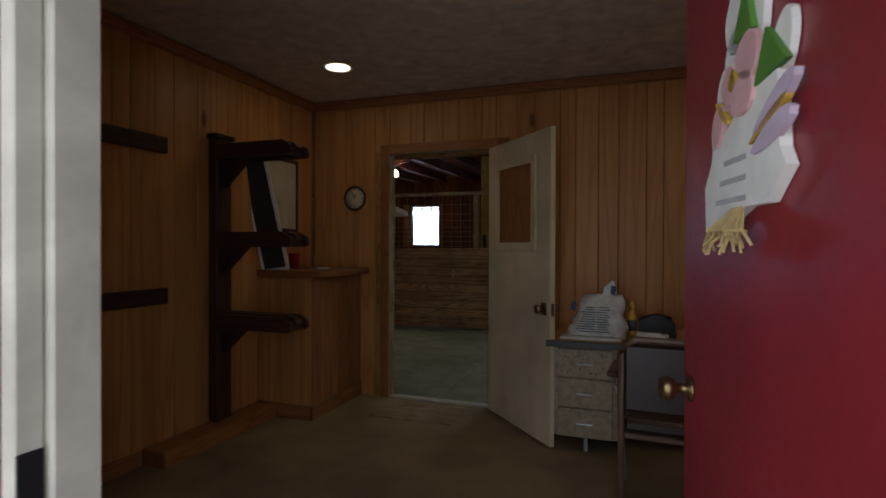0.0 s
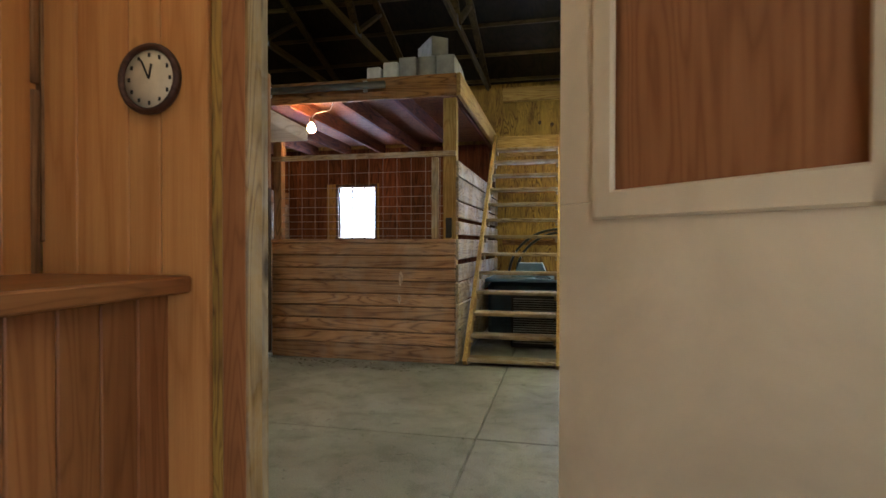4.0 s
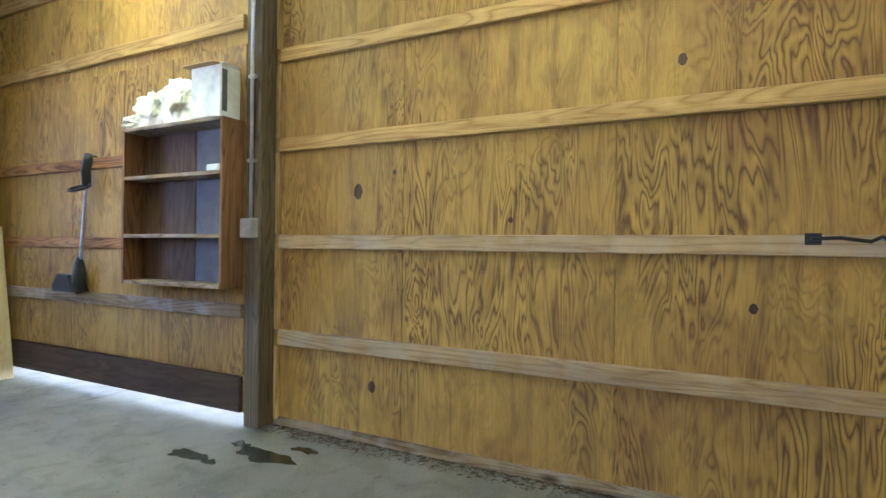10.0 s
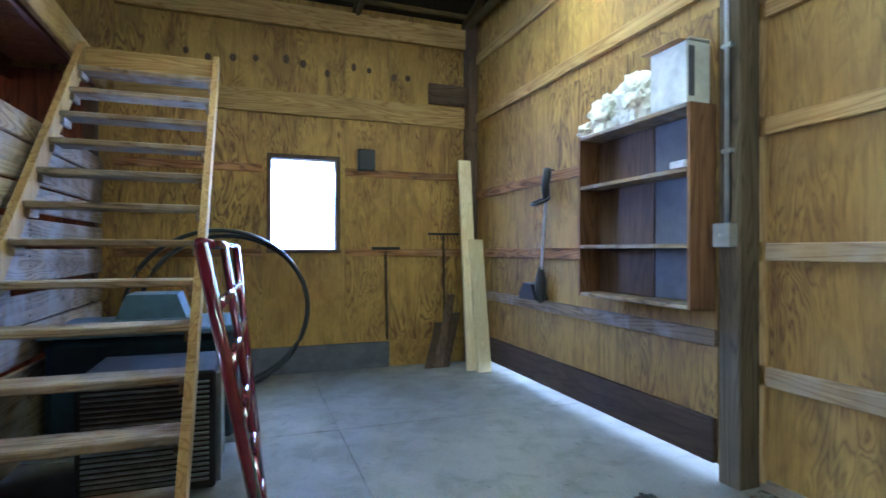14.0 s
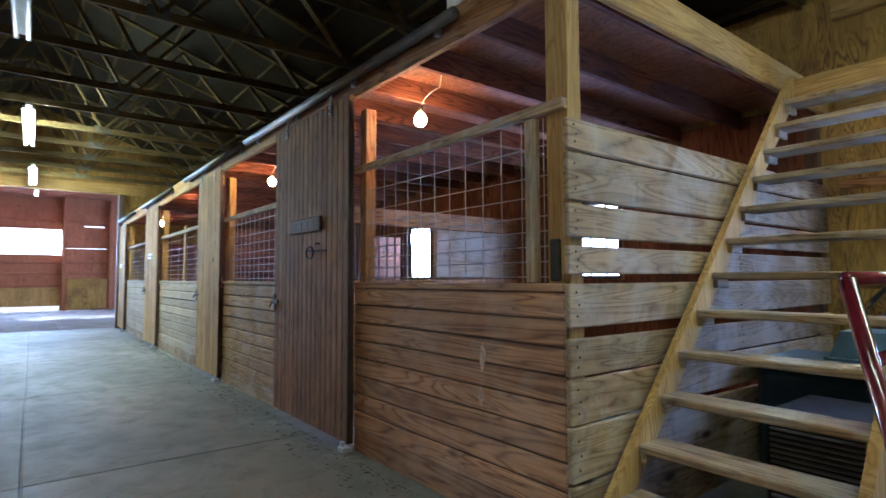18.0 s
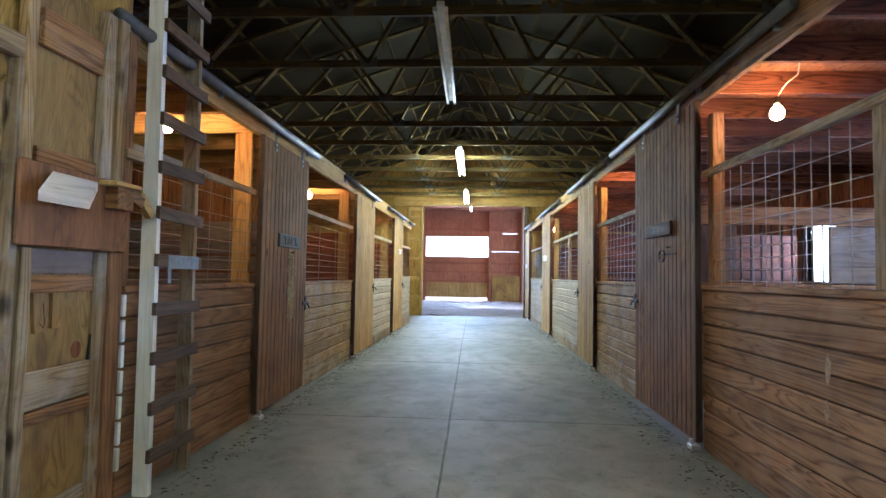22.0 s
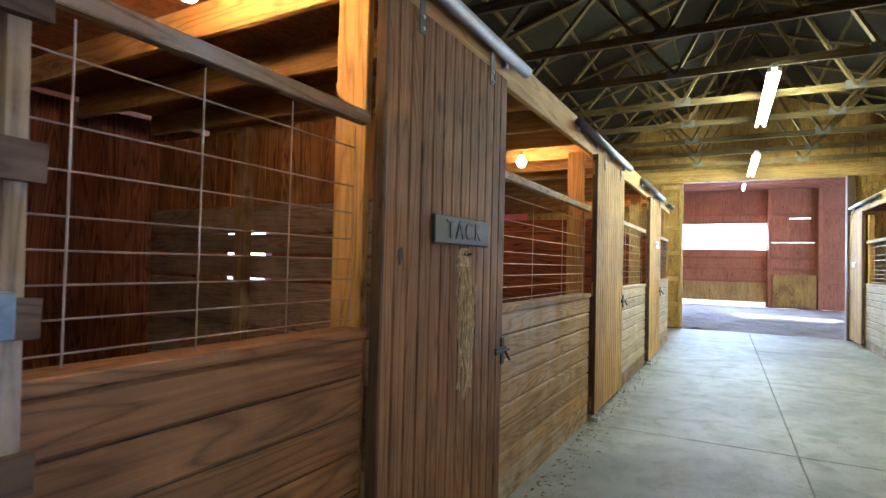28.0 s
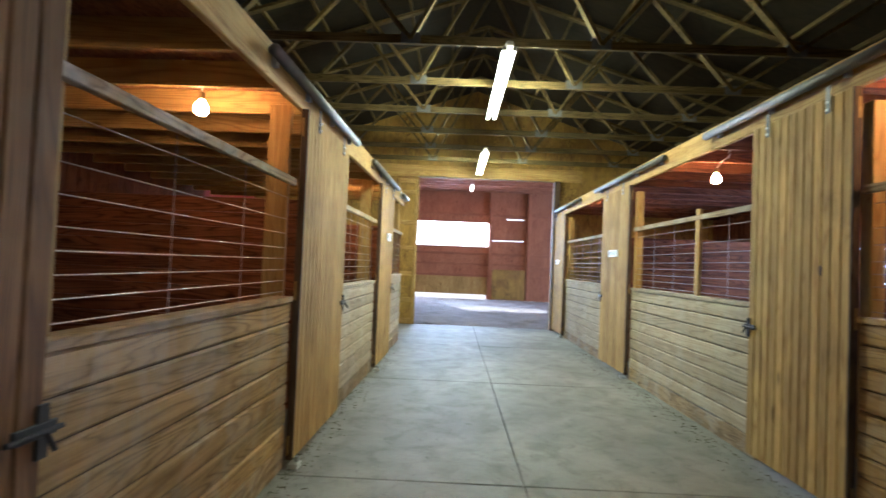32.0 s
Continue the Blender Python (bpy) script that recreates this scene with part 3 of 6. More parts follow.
def tube_light(x0, x1, y, z, lit, watts=34, spill=0.3):
    t = thing("fluorescent_light", "long white fluorescent fixture, %s, hung under the trusses" % ("lit" if lit else "switched off"), "ceiling light", "lights along the aisle")
    part("housing", boxes((x0, x1, y - 0.035, y + 0.035, z + 0.012, z + 0.06), bev=0.01), WHITE, t)
    for s in (-1, 1):
        part("tube", rod((x0 + 0.03, y + s * 0.045, z - 0.014), (x1 - 0.03, y + s * 0.045, z - 0.014), 0.019, 10), GLOWTUBE if lit else WHITE, t, smooth=True)
        for x in (x0 + 0.016, x1 - 0.016):
            part("socket", boxes((x - 0.012, x + 0.012, y + s * 0.045 - 0.02, y + s * 0.045 + 0.02, z - 0.035, z + 0.008)), WHITE, t)
    for k in range(-1, 15):
        x = -0.1 - 1.22 * k
        if x0 < x < x1:
            part("hanger", rod((x, y, z + 0.055), (x, y, EAVE + 0.004), 0.006, 6), STEEL, t)
    if lit:
        area("tube_light", look(((x0 + x1) / 2, y, z - 0.06), ((x0 + x1) / 2, y, 0)), 0.12, x1 - x0, watts * (1 - spill), TUBE).rotation_euler = (0, 0, radians(90))
        if spill:
            bulb_light("tube_light", ((x0 + x1) / 2, y, z - 0.085), watts * spill * 1.3, TUBE)
    return t


tube_light(-1.26, 1.15, 8.85, 3.5, True, 54, 0.08)
# unseen fixture, added to brighten the end wall
tube_light(-1.26, 1.15, 5.65, 3.52, True, 38, 0.04)
tube_light(-7.0, -4.55, 5.64, 3.52, False)
tube_light(-11.95, -9.5, 5.68, 3.52, True, 240, 0.8)
tube_light(-16.55, -14.1, 5.74, 3.52, True, 220, 0.78)

# ---- bare bulbs in the stalls ----
BULB = glow("lit_bulb", WARM, 400.0)


def bulb(p):
    x, y, z = p
    t = thing("light_bulb", "bare warm bulb, lit, hanging under the loft joists", "light bulb", "bare bulbs in the stalls")
    part("glass", lathe([(0.004, -0.06), (0.028, -0.054), (0.046, -0.026), (0.047, 0.0), (0.033, 0.03), (0.015, 0.045), (0.014, 0.055)], p, 14), BULB, t, smooth=True)
    part("socket", lathe([(0.016, 0.055), (0.022, 0.058), (0.022, 0.1), (0.012, 0.108)], p, 12), BRASS, t)
    part("cable", tube([(x, y, z + 0.1), (x + 0.04, y + 0.02, z + 0.16), (x + 0.14, y, z + 0.17), (x + 0.22, y + 0.02, z + 0.19), (x + 0.3, y, 2.86 if y > 5 else 2.71)], 0.004, 6), WHITE, t)
    return t


for p in ((-4.13, 8.13, 2.5), (-7.44, 8.16, 2.5), (-10.43, 8.09, 2.52), (-14.14, 8.07, 2.52), (-4.44, 3.39, 2.48), (-8.18, 3.43, 2.47), (-12.22, 3.54, 2.47)):
    bulb(p)


# ---- stall rows ----
def mesh_panel(parent, a, b, y, z0, z1, step_x=0.15):
    """Welded wire panel: bars across close together low down, wider higher up."""
    bars = []
    z, k = z0 + 0.03, 0
    while z < z1:
        bars.append(rod((a, y, z), (b, y, z), 0.0028, 5))
        z += 0.075 if k < 4 else 0.1 if k < 6 else 0.15
        k += 1
    n = max(2, int(abs(b - a) / step_x))
    for i in range(n + 1):
        x = a + (b - a) * i / n
        bars.append(rod((x, y + 0.005, z0), (x, y + 0.005, z1), 0.0028, 5))
    return part("wire_mesh", joined(*bars), WIRE, parent, "rusty welded wire mesh")


def stall_wall(M, s, a, b, rail_z, post_side, fir, n=8, label="", mull=None, sill_z=1.2, wires=0.15):
    """Tongue-and-groove half wall between doors with a mesh opening above; s is the way into the stall."""
    t = thing("half_wall", label, "stall wall", "stall fronts along the aisle", m=M)
    z = 0.165
    h = (sill_z - z) / n
    part("skirt_board", boxes((a, b, 0.004 * s, s * 0.042, 0.0, z - 0.004), bev=0.006), OLD["x"] if fir in (BLEACH, GOLD) else fir["x"], t)
    for i in range(n):
        part("plank", boxes((a, b, 0, s * 0.04, z + i * h + 0.004, z + (i + 1) * h - 0.004), bev=0.01), fir["x"], t)
    part("tongue", boxes((a, b, s * 0.016, s * 0.024, z, sill_z), bev=0.001), DARK["x"], t)
    part("sill", boxes((a, b, -0.012 * s, s * 0.11, sill_z, sill_z + 0.038), bev=0.005), fir["x"], t)
    part("top_rail", boxes((a, b, 0.0, s * 0.04, rail_z, rail_z + 0.05), bev=0.004), OLD["x"], t)
    if s < 0:
        part("post", boxes((b - 0.14, b - 0.1, s * 0.1, s * 0.26, 0, 2.55), bev=0.005), PINE["z"], t)
    for x in {2: (a - 0.045, b - 0.02) if s > 0 else (a - 0.045,), 1: (b + 0.045,)}[post_side]:
        part("post", boxes((x - 0.045, x + 0.045, s * 0.045, s * (0.135 if s > 0 else 0.19), 0, 2.55), bev=0.006), (fir if fir in (BROWNFIR, ROSE) else PINE)["z"], t)
    if mull:
        part("mullion", boxes((mull - 0.04, mull + 0.04, 0.002 * s, s * 0.036, sill_z + 0.04, rail_z + 0.11), bev=0.005), PINE["z"], t)
    mesh_panel(t, a - 0.02, b + 0.02, s * 0.06, sill_z + 0.04, rail_z, wires)
    return t


def hanger(parent, x, s, z):
    h = part("hanger", boxes((x - 0.022, x + 0.022, -s * 0.062, -s * 0.056, z - 0.11, z + 0.07), bev=0.002), ZINC, parent)
    part("bolt", joined(*(rod((x, -s * 0.056, z - dz), (x, -s * 0.07, z - dz), 0.009, 8) for dz in (0.04, 0.09))), STEEL, h)


def stall_door(M, s, a, b, top, fir, label, latch="b", boards=None, lz=1.05, knot=None):
    """Sliding door of upright beaded boards, hung from the track on two hangers."""
    t = thing("stall_door", label, "stall door", "sliding stall doors", m=M)
    n = boards or max(10, round(abs(b - a) / 0.092))
    w = (b - a) / n
    g = math.copysign(0.0025, w)
    for i in range(n):
        x0, x1 = a + i * w, a + (i + 1) * w
        part("board", boxes((x0 + g, x1 - g, -s * 0.05, -s * 0.03, 0.05, top), bev=0.006), fir["z"], t)
    part("backing", boxes((a, b, -s * 0.036, -s * 0.0285, 0.055, top - 0.005), bev=0.001), DARK["z"], t)
    for z0 in (0.08, 1.15, top - 0.2):
        part("batten", boxes((a, b, -s * 0.028, -s * 0.004, z0, z0 + 0.14)), fir["x"], t)
    part("edge_strip", boxes((a - 0.02, a, -s * 0.052, -s * 0.002, 0.05, top)), DARK["z"], t)
    part("floor_guide", joined(boxes((a - 0.06, a + 0.03, -s * 0.1, -s * 0.03, 0.0, 0.035)), rod((a - 0.03, -s * 0.075, 0.03), (a - 0.03, -s * 0.075, 0.07), 0.016, 10)), STEEL, t, "worn steel floor guide")
    for x in (a + 0.2 * (b - a), a + 0.8 * (b - a)):
        hanger(t, x, s, top)
    lx = b + 0.05 if latch == "b" else a - 0.05
    l = part("latch", joined(boxes((lx - 0.09, lx + 0.06, -s * 0.062, -s * 0.05, lz - 0.02, lz + 0.02), bev=0.002), rod((lx - 0.09, -s * 0.075, lz), (lx + 0.1, -s * 0.075, lz), 0.008, 8),
             rod((lx - 0.03, -s * 0.075, lz), (lx - 0.03, -s * 0.105, lz - 0.05), 0.007, 8), boxes((lx - 0.06, lx - 0.02, -s * 0.06, -s * 0.05, lz - 0.08, lz + 0.07), bev=0.002)), IRON, t, "black iron bolt latch")
    if knot:
        pts = [(knot[0] + 0.019 * math.cos(k * math.pi / 8), knot[1] + 0.034 * math.sin(k * math.pi / 8) * (1 + 0.2 * math.cos(k))) for k in range(16)]
        part("knot", prism(pts, "y", -s * 0.0525, -s * 0.045), DARK["z"], t, "large dark knot in a board")
    return t


def track(M, s, a, b, z):
    t = thing("door_track", "grey galvanised round door track along the beam", "door track", "door tracks", m=M)
    part("pipe", rod((a, -s * 0.06, z), (b, -s * 0.06, z), 0.036, 14), ZINC, t, smooth=True)
    for i in range(4):
        x = a + (b - a) * (0.06 + 0.29 * i)
        part("bracket", boxes((x - 0.02, x + 0.02, -s * 0.03, s * 0.002, z - 0.05, z + 0.06), bev=0.002), STEEL, t)
    return t


def sign(M, s, x0, x1, z0, z1, mat, label, text="", size=0.09, bars=0):
    t = thing("name_board", label, "sign", m=M)
    y = -s * 0.075
    w = (x1 - x0)
    part("board", boxes((x0, x1, y, y + s * 0.02, z0, z1), bev=0.008), mat, t)
    if bars:
        for i in range(bars):
            c = x0 + w * (0.2 + 0.6 * i / max(1, bars - 1))
            part("letter_bar", boxes((c - 0.02, c + 0.02, y - s * 0.003, y, (z0 + z1) / 2 - 0.03, (z0 + z1) / 2 + 0.03), bev=0.001), IRON, t)
    if text:
        cu = bpy.data.curves.new("text", "FONT")
        cu.body, cu.size, cu.extrude, cu.align_x, cu.align_y = text, size, 0.002, "CENTER", "CENTER"
        cu.space_character = 1.25
        cu.materials.append(IRON)
        o = new("lettering", cu)
        o.parent = t
        o.matrix_basis = pose((x0 + x1) / 2, y - s * 0.003, (z0 + z1) / 2, 90, 0, 180 if s < 0 else 0)
    return t


# right-hand row, seen walking from the office towards the arena
R, L = R_ROW, L_ROW
R_TOP, L_TOP = 2.67, 2.5
stall_wall(R, 1, -0.01, -2.0, 2.06, 1, ROSE, label="red fir half wall with wire mesh above, pale scuffs")
stall_wall(R, 1, -3.5, -5.4, 1.98, 2, GOLD, label="weathered tongue-and-groove half wall with wire mesh")
stall_wall(R, 1, -6.45, -9.45, 2.0, 2, BLEACH, label="pale tongue-and-groove half wall with wire mesh", mull=-7.55, wires=0.5)
stall_wall(R, 1, -10.75, -13.55, 2.0, 2, BLEACH, label="pale half wall with wire mesh near the arena", wires=0.5)
stall_door(R, 1, -2.0, -3.5, R_TOP, BROWNFIR, "brown sliding stall door of upright boards, closed", boards=16)
stall_door(R, 1, -5.4, -6.5, R_TOP - 0.03, PINE, "pale sliding stall door of upright boards, closed", knot=(-5.67, 1.51))
stall_door(R, 1, -9.48, -10.75, R_TOP - 0.03, PINE, "pale sliding stall door with a white name board")
stall_door(R, 1, -13.6, -14.7, R_TOP - 0.03, PINE, "pale sliding stall door beside the arena opening")
sign(R, 1, -3.08, -2.46, 1.66, 1.78, DARK["x"], "weathered grey wooden name board on the stall door", bars=4)
sign(R, 1, -10.3, -9.9, 1.66, 1.76, WHITE, "small white name board on the stall door", bars=3)
sign(R, 1, -14.35, -14.05, 1.55, 1.65, WHITE, "small white name board on the last door", bars=2)
track(R, 1, -0.72, -4.4, 2.78)
track(R, 1, -4.55, -7.3, 2.78)
track(R, 1, -8.3, -11.2, 2.78)
track(R, 1, -12.3, -14.6, 2.78)
ring = thing("tether_ring", "rusty iron ring hanging on the stall door", "ring", m=R)
part("ring", tube([(-2.62 + 0.07 * math.cos(k * math.pi / 8), -0.085, 1.48 + 0.05 * math.sin(k * math.pi / 8)) for k in range(17)], 0.006, 6), IRON, ring)
part("hook", joined(rod((-2.48, -0.06, 1.55), (-2.48, -0.1, 1.55), 0.006, 6), rod((-2.75, -0.062, 1.5), (-2.35, -0.062, 1.49), 0.007, 6)), IRON, ring)

# left-hand row
stall_wall(L, -1, -0.12, -1.8, 1.95, 2, BROWNFIR, label="brown tongue-and-groove half wall behind the ladder", n=7, sill_z=1.145, wires=0.3)
stall_wall(L, -1, -3.06, -5.25, 1.95, 2, GOLD, label="worn golden tongue-and-groove half wall with wire mesh", n=7, sill_z=1.145, wires=0.6)
stall_wall(L, -1, -6.6, -8.62, 1.95, 2, BLEACH, label="pale half wall with wire mesh above", sill_z=1.16, wires=0.3)
stall_wall(L, -1, -9.9, -11.5, 1.95, 2, BLEACH, label="pale half wall at the end of the row")
tack = stall_door(L, -1, -1.82, -3.02, L_TOP, BROWNFIR, "brown sliding tack room door of beaded boards", boards=13, lz=0.95, knot=(-1.95, 1.46))
stall_door(L, -1, -5.27, -6.6, L_TOP, PINE, "pale sliding stall door of beaded boards")
stall_door(L, -1, -8.65, -9.88, L_TOP, PINE, "pale sliding stall door with white notices")
tack_sign = sign(L, -1, -2.75, -2.18, 1.52, 1.65, SLATE, "dark grey wooden board lettered TACK on the door", "TACK", 0.12)
sign(L, -1, -9.5, -9.2, 1.75, 1.86, WHITE, "small white notice on the stall door", bars=2)
track(L, -1, 0.1, -3.3, 2.63)
track(L, -1, -4.55, -6.9, 2.63)
track(L, -1, -7.9, -10.2, 2.63)
track(L, -1, -10.9, -11.6, 2.63)

# twine hanging below the lettered board
twine = thing("baling_twine", "hank of straw-coloured baling twine on the tack door", "twine", m=L)
TWINE = plain("straw_twine", (0.52, 0.42, 0.25), 0.9, vary=0.4, scale=30)
part("nail", rod((-2.48, 0.05, 1.47), (-2.48, 0.11, 1.48), 0.006, 6), IRON, twine)
for i in range(26):
    x = -2.48 + random.uniform(-0.09, 0.07)
    e = random.uniform(0.78, 1.1)
    pts = [(-2.48 + 0.3 * (x + 2.55), 0.075, 1.47), (-2.48 + 0.8 * (x + 2.55), 0.085 + random.uniform(0, 0.02), 1.42)]
    for k in range(1, 6):
        pts.append((x + random.uniform(-0.02, 0.02), 0.07 + random.uniform(0, 0.025), 1.42 - (1.42 - e) * k / 5))
    part("strand", tube(pts, 0.0035, 5), TWINE, twine)
for i in range(5):
    c, r = -2.48 + random.uniform(-0.05, 0.05), random.uniform(0.03, 0.05)
    part("loop", tube([(c + r * math.cos(k * math.pi / 6), 0.085, 1.46 + r * math.sin(k * math.pi / 6)) for k in range(13)], 0.0035, 5), TWINE, twine)

# ---- loft over the stalls ----
for M, s, length, z0, name in ((R, 1, -14.7, 2.65, "right"), (L, -1, -11.6, 2.5, "left")):
    beam = thing("loft_beam", "long sawn timber beam carrying the loft edge", "beam", kind="structure", m=M)
    x = -0.005 if s > 0 else 0.75
    k = 0
    while x > length:
        e = max(x - 3.66, length)
        part("timber", boxes((x, e + 0.003, 0.0, s * 0.045, z0, z0 + 0.22), bev=0.006), PINE["x"] if k or s < 0 else FIR["x"], beam)
        x, k = e, k + 1
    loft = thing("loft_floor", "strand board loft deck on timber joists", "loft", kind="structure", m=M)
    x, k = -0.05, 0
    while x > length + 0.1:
        # right joists dark, left ones pale: shade and bulb light put into the timber
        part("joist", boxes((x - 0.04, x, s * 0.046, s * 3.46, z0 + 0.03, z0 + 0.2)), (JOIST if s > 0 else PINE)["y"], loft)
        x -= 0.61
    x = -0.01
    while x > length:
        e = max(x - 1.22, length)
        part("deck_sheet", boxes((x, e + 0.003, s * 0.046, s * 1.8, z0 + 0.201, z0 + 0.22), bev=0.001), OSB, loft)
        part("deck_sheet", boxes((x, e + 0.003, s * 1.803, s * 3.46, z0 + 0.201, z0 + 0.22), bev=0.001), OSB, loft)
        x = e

# loft end beam over the side wall, going back beside the stairs
rim = thing("loft_rim", "sawn timber rim of the loft beside the stairs", "beam", kind="structure", m=CORNER)
part("timber", boxes((0.052, 0.095, 0.0, 3.46, 2.65, 2.87), bev=0.006), PINE["y"], rim)
part("post", boxes((-0.09, 0.045, 0.043, 0.145, 0, 2.64), bev=0.006), PINE["z"], rim)
part("short_post", boxes((-0.2, -0.13, 0.004, 0.045, 1.24, 2.05), bev=0.006), OLD["z"], rim, "pale weathered short post")
part("iron_fitting", boxes((-0.06, 0.0, 0.02, 0.042, 1.25, 1.45), bev=0.008), IRON, rim)
part("post", boxes((-0.05, 0.045, 3.3, 3.42, 0, 2.64), bev=0.006), DARK["z"], rim)

# side wall of the first stall: wide rough boards with gaps
side = thing("plank_wall", "rough grey wide boards with gaps between them", "stall wall", m=CORNER)
for z0, z1, lean in ((0.02, 0.33, 0.004), (0.34, 0.583, -0.02), (0.6, 0.803, -0.006), (0.815, 0.988, -0.004), (1.038, 1.243, 0.0), (1.283, 1.415, 0.002), (1.452, 1.61, 0.003), (1.62, 1.845, 0.006), (1.86, 2.01, 0.008)):
    me = boxes((0.047, 0.078, -0.005, 3.4, z0, z1), bev=0.007)
    for v in me.vertices:
        v.co.z += lean * (v.co.y - 0.2) + 0.012 * noise.noise(Vector((v.co.y * 0.9, z0 * 7, v.co.z)))
    bd = part("board", me, OLD["y"], side)
    for y in (0.05, 1.72, 3.3):
        part("nail", joined(*(rod((0.077, y + d, z0 + (z1 - z0) * f + lean * y), (0.0805, y + d, z0 + (z1 - z0) * f + lean * y), 0.006, 7) for f, d in ((0.25, 0.0), (0.5, 0.012), (0.78, -0.006)))), IRON, bd)

# stall dividers and back boards
for M, s, xs2 in ((R, 1, (-3.62, -6.55, -10.8)), (L, -1, (-0.155, -3.1, -6.62, -9.9, -11.6))):
    for j, x in enumerate(xs2):
        t = thing("stall_divider", "dark plank partition between two stalls", "stall wall", "partitions between stalls", m=M)
        if s > 0 and j == 0:
            for i in range(9):
                z = 0.02 + i * 0.137
                part("plank", boxes((x - 0.04, x, s * 0.05, s * 3.4, z, z + 0.134), bev=0.004), FIR["y"], t)
            for k in range(7):
                part("dark_board", boxes((x - 0.03, x - 0.002, s * (0.055 + 0.143 * k), s * (0.192 + 0.143 * k), 1.26, 1.86), bev=0.006), DARK["z"], t)
            part("plank", boxes((x - 0.04, x, s * 2.0, s * 3.4, 1.26, 1.86)), OLD["y"], t)
            part("plank", boxes((x - 0.045, x + 0.005, s * 0.05, s * 3.4, 1.87, 2.06)), FIR["y"], t)
            for i in range(9):
                y = 1.1 + i * 0.105
                part("bar", rod((x - 0.02, s * y, 1.25), (x - 0.02, s * y, 1.87), 0.01, 8), IRON, t)
        elif s < 0 and j == 1:
            for z0, z1 in ((0.02, 0.3), (0.31, 0.6), (0.61, 0.9), (0.91, 1.26), (1.285, 1.45), (1.475, 1.62), (1.632, 1.84)):
                part("plank", boxes((x - 0.035, x, s * 0.05, s * 3.4, z0, z1), bev=0.006), BARN["y"], t)
            part("post", boxes((x + 0.001, x + 0.09, s * 2.1, s * 2.2, 0, 2.45), bev=0.006), OLD["z"], t)
            for k in range(17):
                part("upright_board", boxes((x - 0.034, x - 0.012, s * (0.1 + 0.19 * k), s * (0.285 + 0.19 * k), 1.85, 2.45), bev=0.003), FIR["z"], t)
        else:
            for i in range(14):
                z = 0.02 + i * 0.142
                part("plank", boxes((x - 0.04, x, s * 0.05, s * 3.4, z, z + 0.138), bev=0.004), JOIST["y"], t)
boards = thing("back_boards", "upright red-brown boards lining the stall back", "wall lining", kind="structure")
x = -2.5
while x > -16.9:
    e = x - 0.19
    hole = [w for w in WINDOWS if w[0] - 0.06 < x and w[1] + 0.06 > e]
    if hole:
        part("board", boxes((e + 0.003, x, BACK - 0.022, BACK - 0.002, 0.02, hole[0][2] - 0.045)), JOIST["z"], boards)
        part("board", boxes((e + 0.003, x, BACK - 0.022, BACK - 0.002, hole[0][3] + 0.05, 2.8)), JOIST["z"], boards)
    else:
        part("board", boxes((e + 0.003, x, BACK - 0.022, BACK - 0.002, 0.02, 2.8)), JOIST["z"], boards)
    x = e
boards = thing("back_boards", "upright red-brown boards lining the left stalls", "wall lining", kind="structure")
x = -3.0
while x > -14.5:
    if -7.95 < x < -7.1:
        part("board", boxes((x - 0.187, x, FRONT + 0.122, FRONT + 0.142, 0.02, 1.15)), JOIST["z"], boards)
        part("board", boxes((x - 0.187, x, FRONT + 0.122, FRONT + 0.142, 1.8, 2.7)), JOIST["z"], boards)
    else:
        part("board", boxes((x - 0.187, x, FRONT + 0.122, FRONT + 0.142, 0.02, 2.7)), JOIST["z"], boards)
    x -= 0.19

# pale scuffs on the first half wall
SCUFF = plain("pale_scuff", (0.4, 0.28, 0.2), 0.8, vary=0.5, scale=30)
first_wall = bpy.data.objects["half_wall"]
for u, z, w, h in ((-0.57, 0.845, 0.03, 0.085), (-0.585, 0.63, 0.02, 0.06)):
    pts = [(u + w * (0.8 + 0.5 * noise.noise(Vector((k, u * 9, z * 7)))) * math.cos(k * math.pi / 9), z + h * (0.8 + 0.5 * noise.noise(Vector((k, z * 9, 3)))) * math.sin(k * math.pi / 9)) for k in range(18)]
    part("scuff_mark", prism(pts, "y", -0.001, 0.002), SCUFF, first_wall, "pale rubbed patch")
# ---- stairs up to the loft ----
stairs = thing("loft_stairs", "steep open wooden stairs up to the loft", "stairs")
SX0, SX1, SY0, SY1, SZ = -2.29, -1.395, 7.65, 10.14, 2.69
for x in (SX0, SX1):
    part("stringer", beam3((x, SY0 + 0.06, 0.0), (x, SY1 + 0.06, SZ), 0.04, 0.14, (0, 0, 1)), PINE["z"], stairs)
for i in range(13):
    z = 0.027 + 0.2045 * i
    y = SY0 + (SY1 - SY0) * (z + 0.038) / SZ
    me = boxes((SX0 + 0.021, SX1 - 0.021, y - 0.01, y + 0.19, z, z + 0.038), bev=0.007)
    part("tread", me, OLD["x"], stairs)
    for x in (SX0 + 0.035, SX1 - 0.035):
        part("cleat", boxes((x - 0.013, x + 0.013, y + 0.01, y + 0.15, max(0.0, z - 0.05), z - 0.001)), OLD["y"], stairs)
part("header", boxes((SX0 + 0.021, SX1 - 0.021, SY1 + 0.02, SY1 + 0.06, SZ - 0.17, SZ + 0.02), bev=0.006), PINE["x"], stairs)

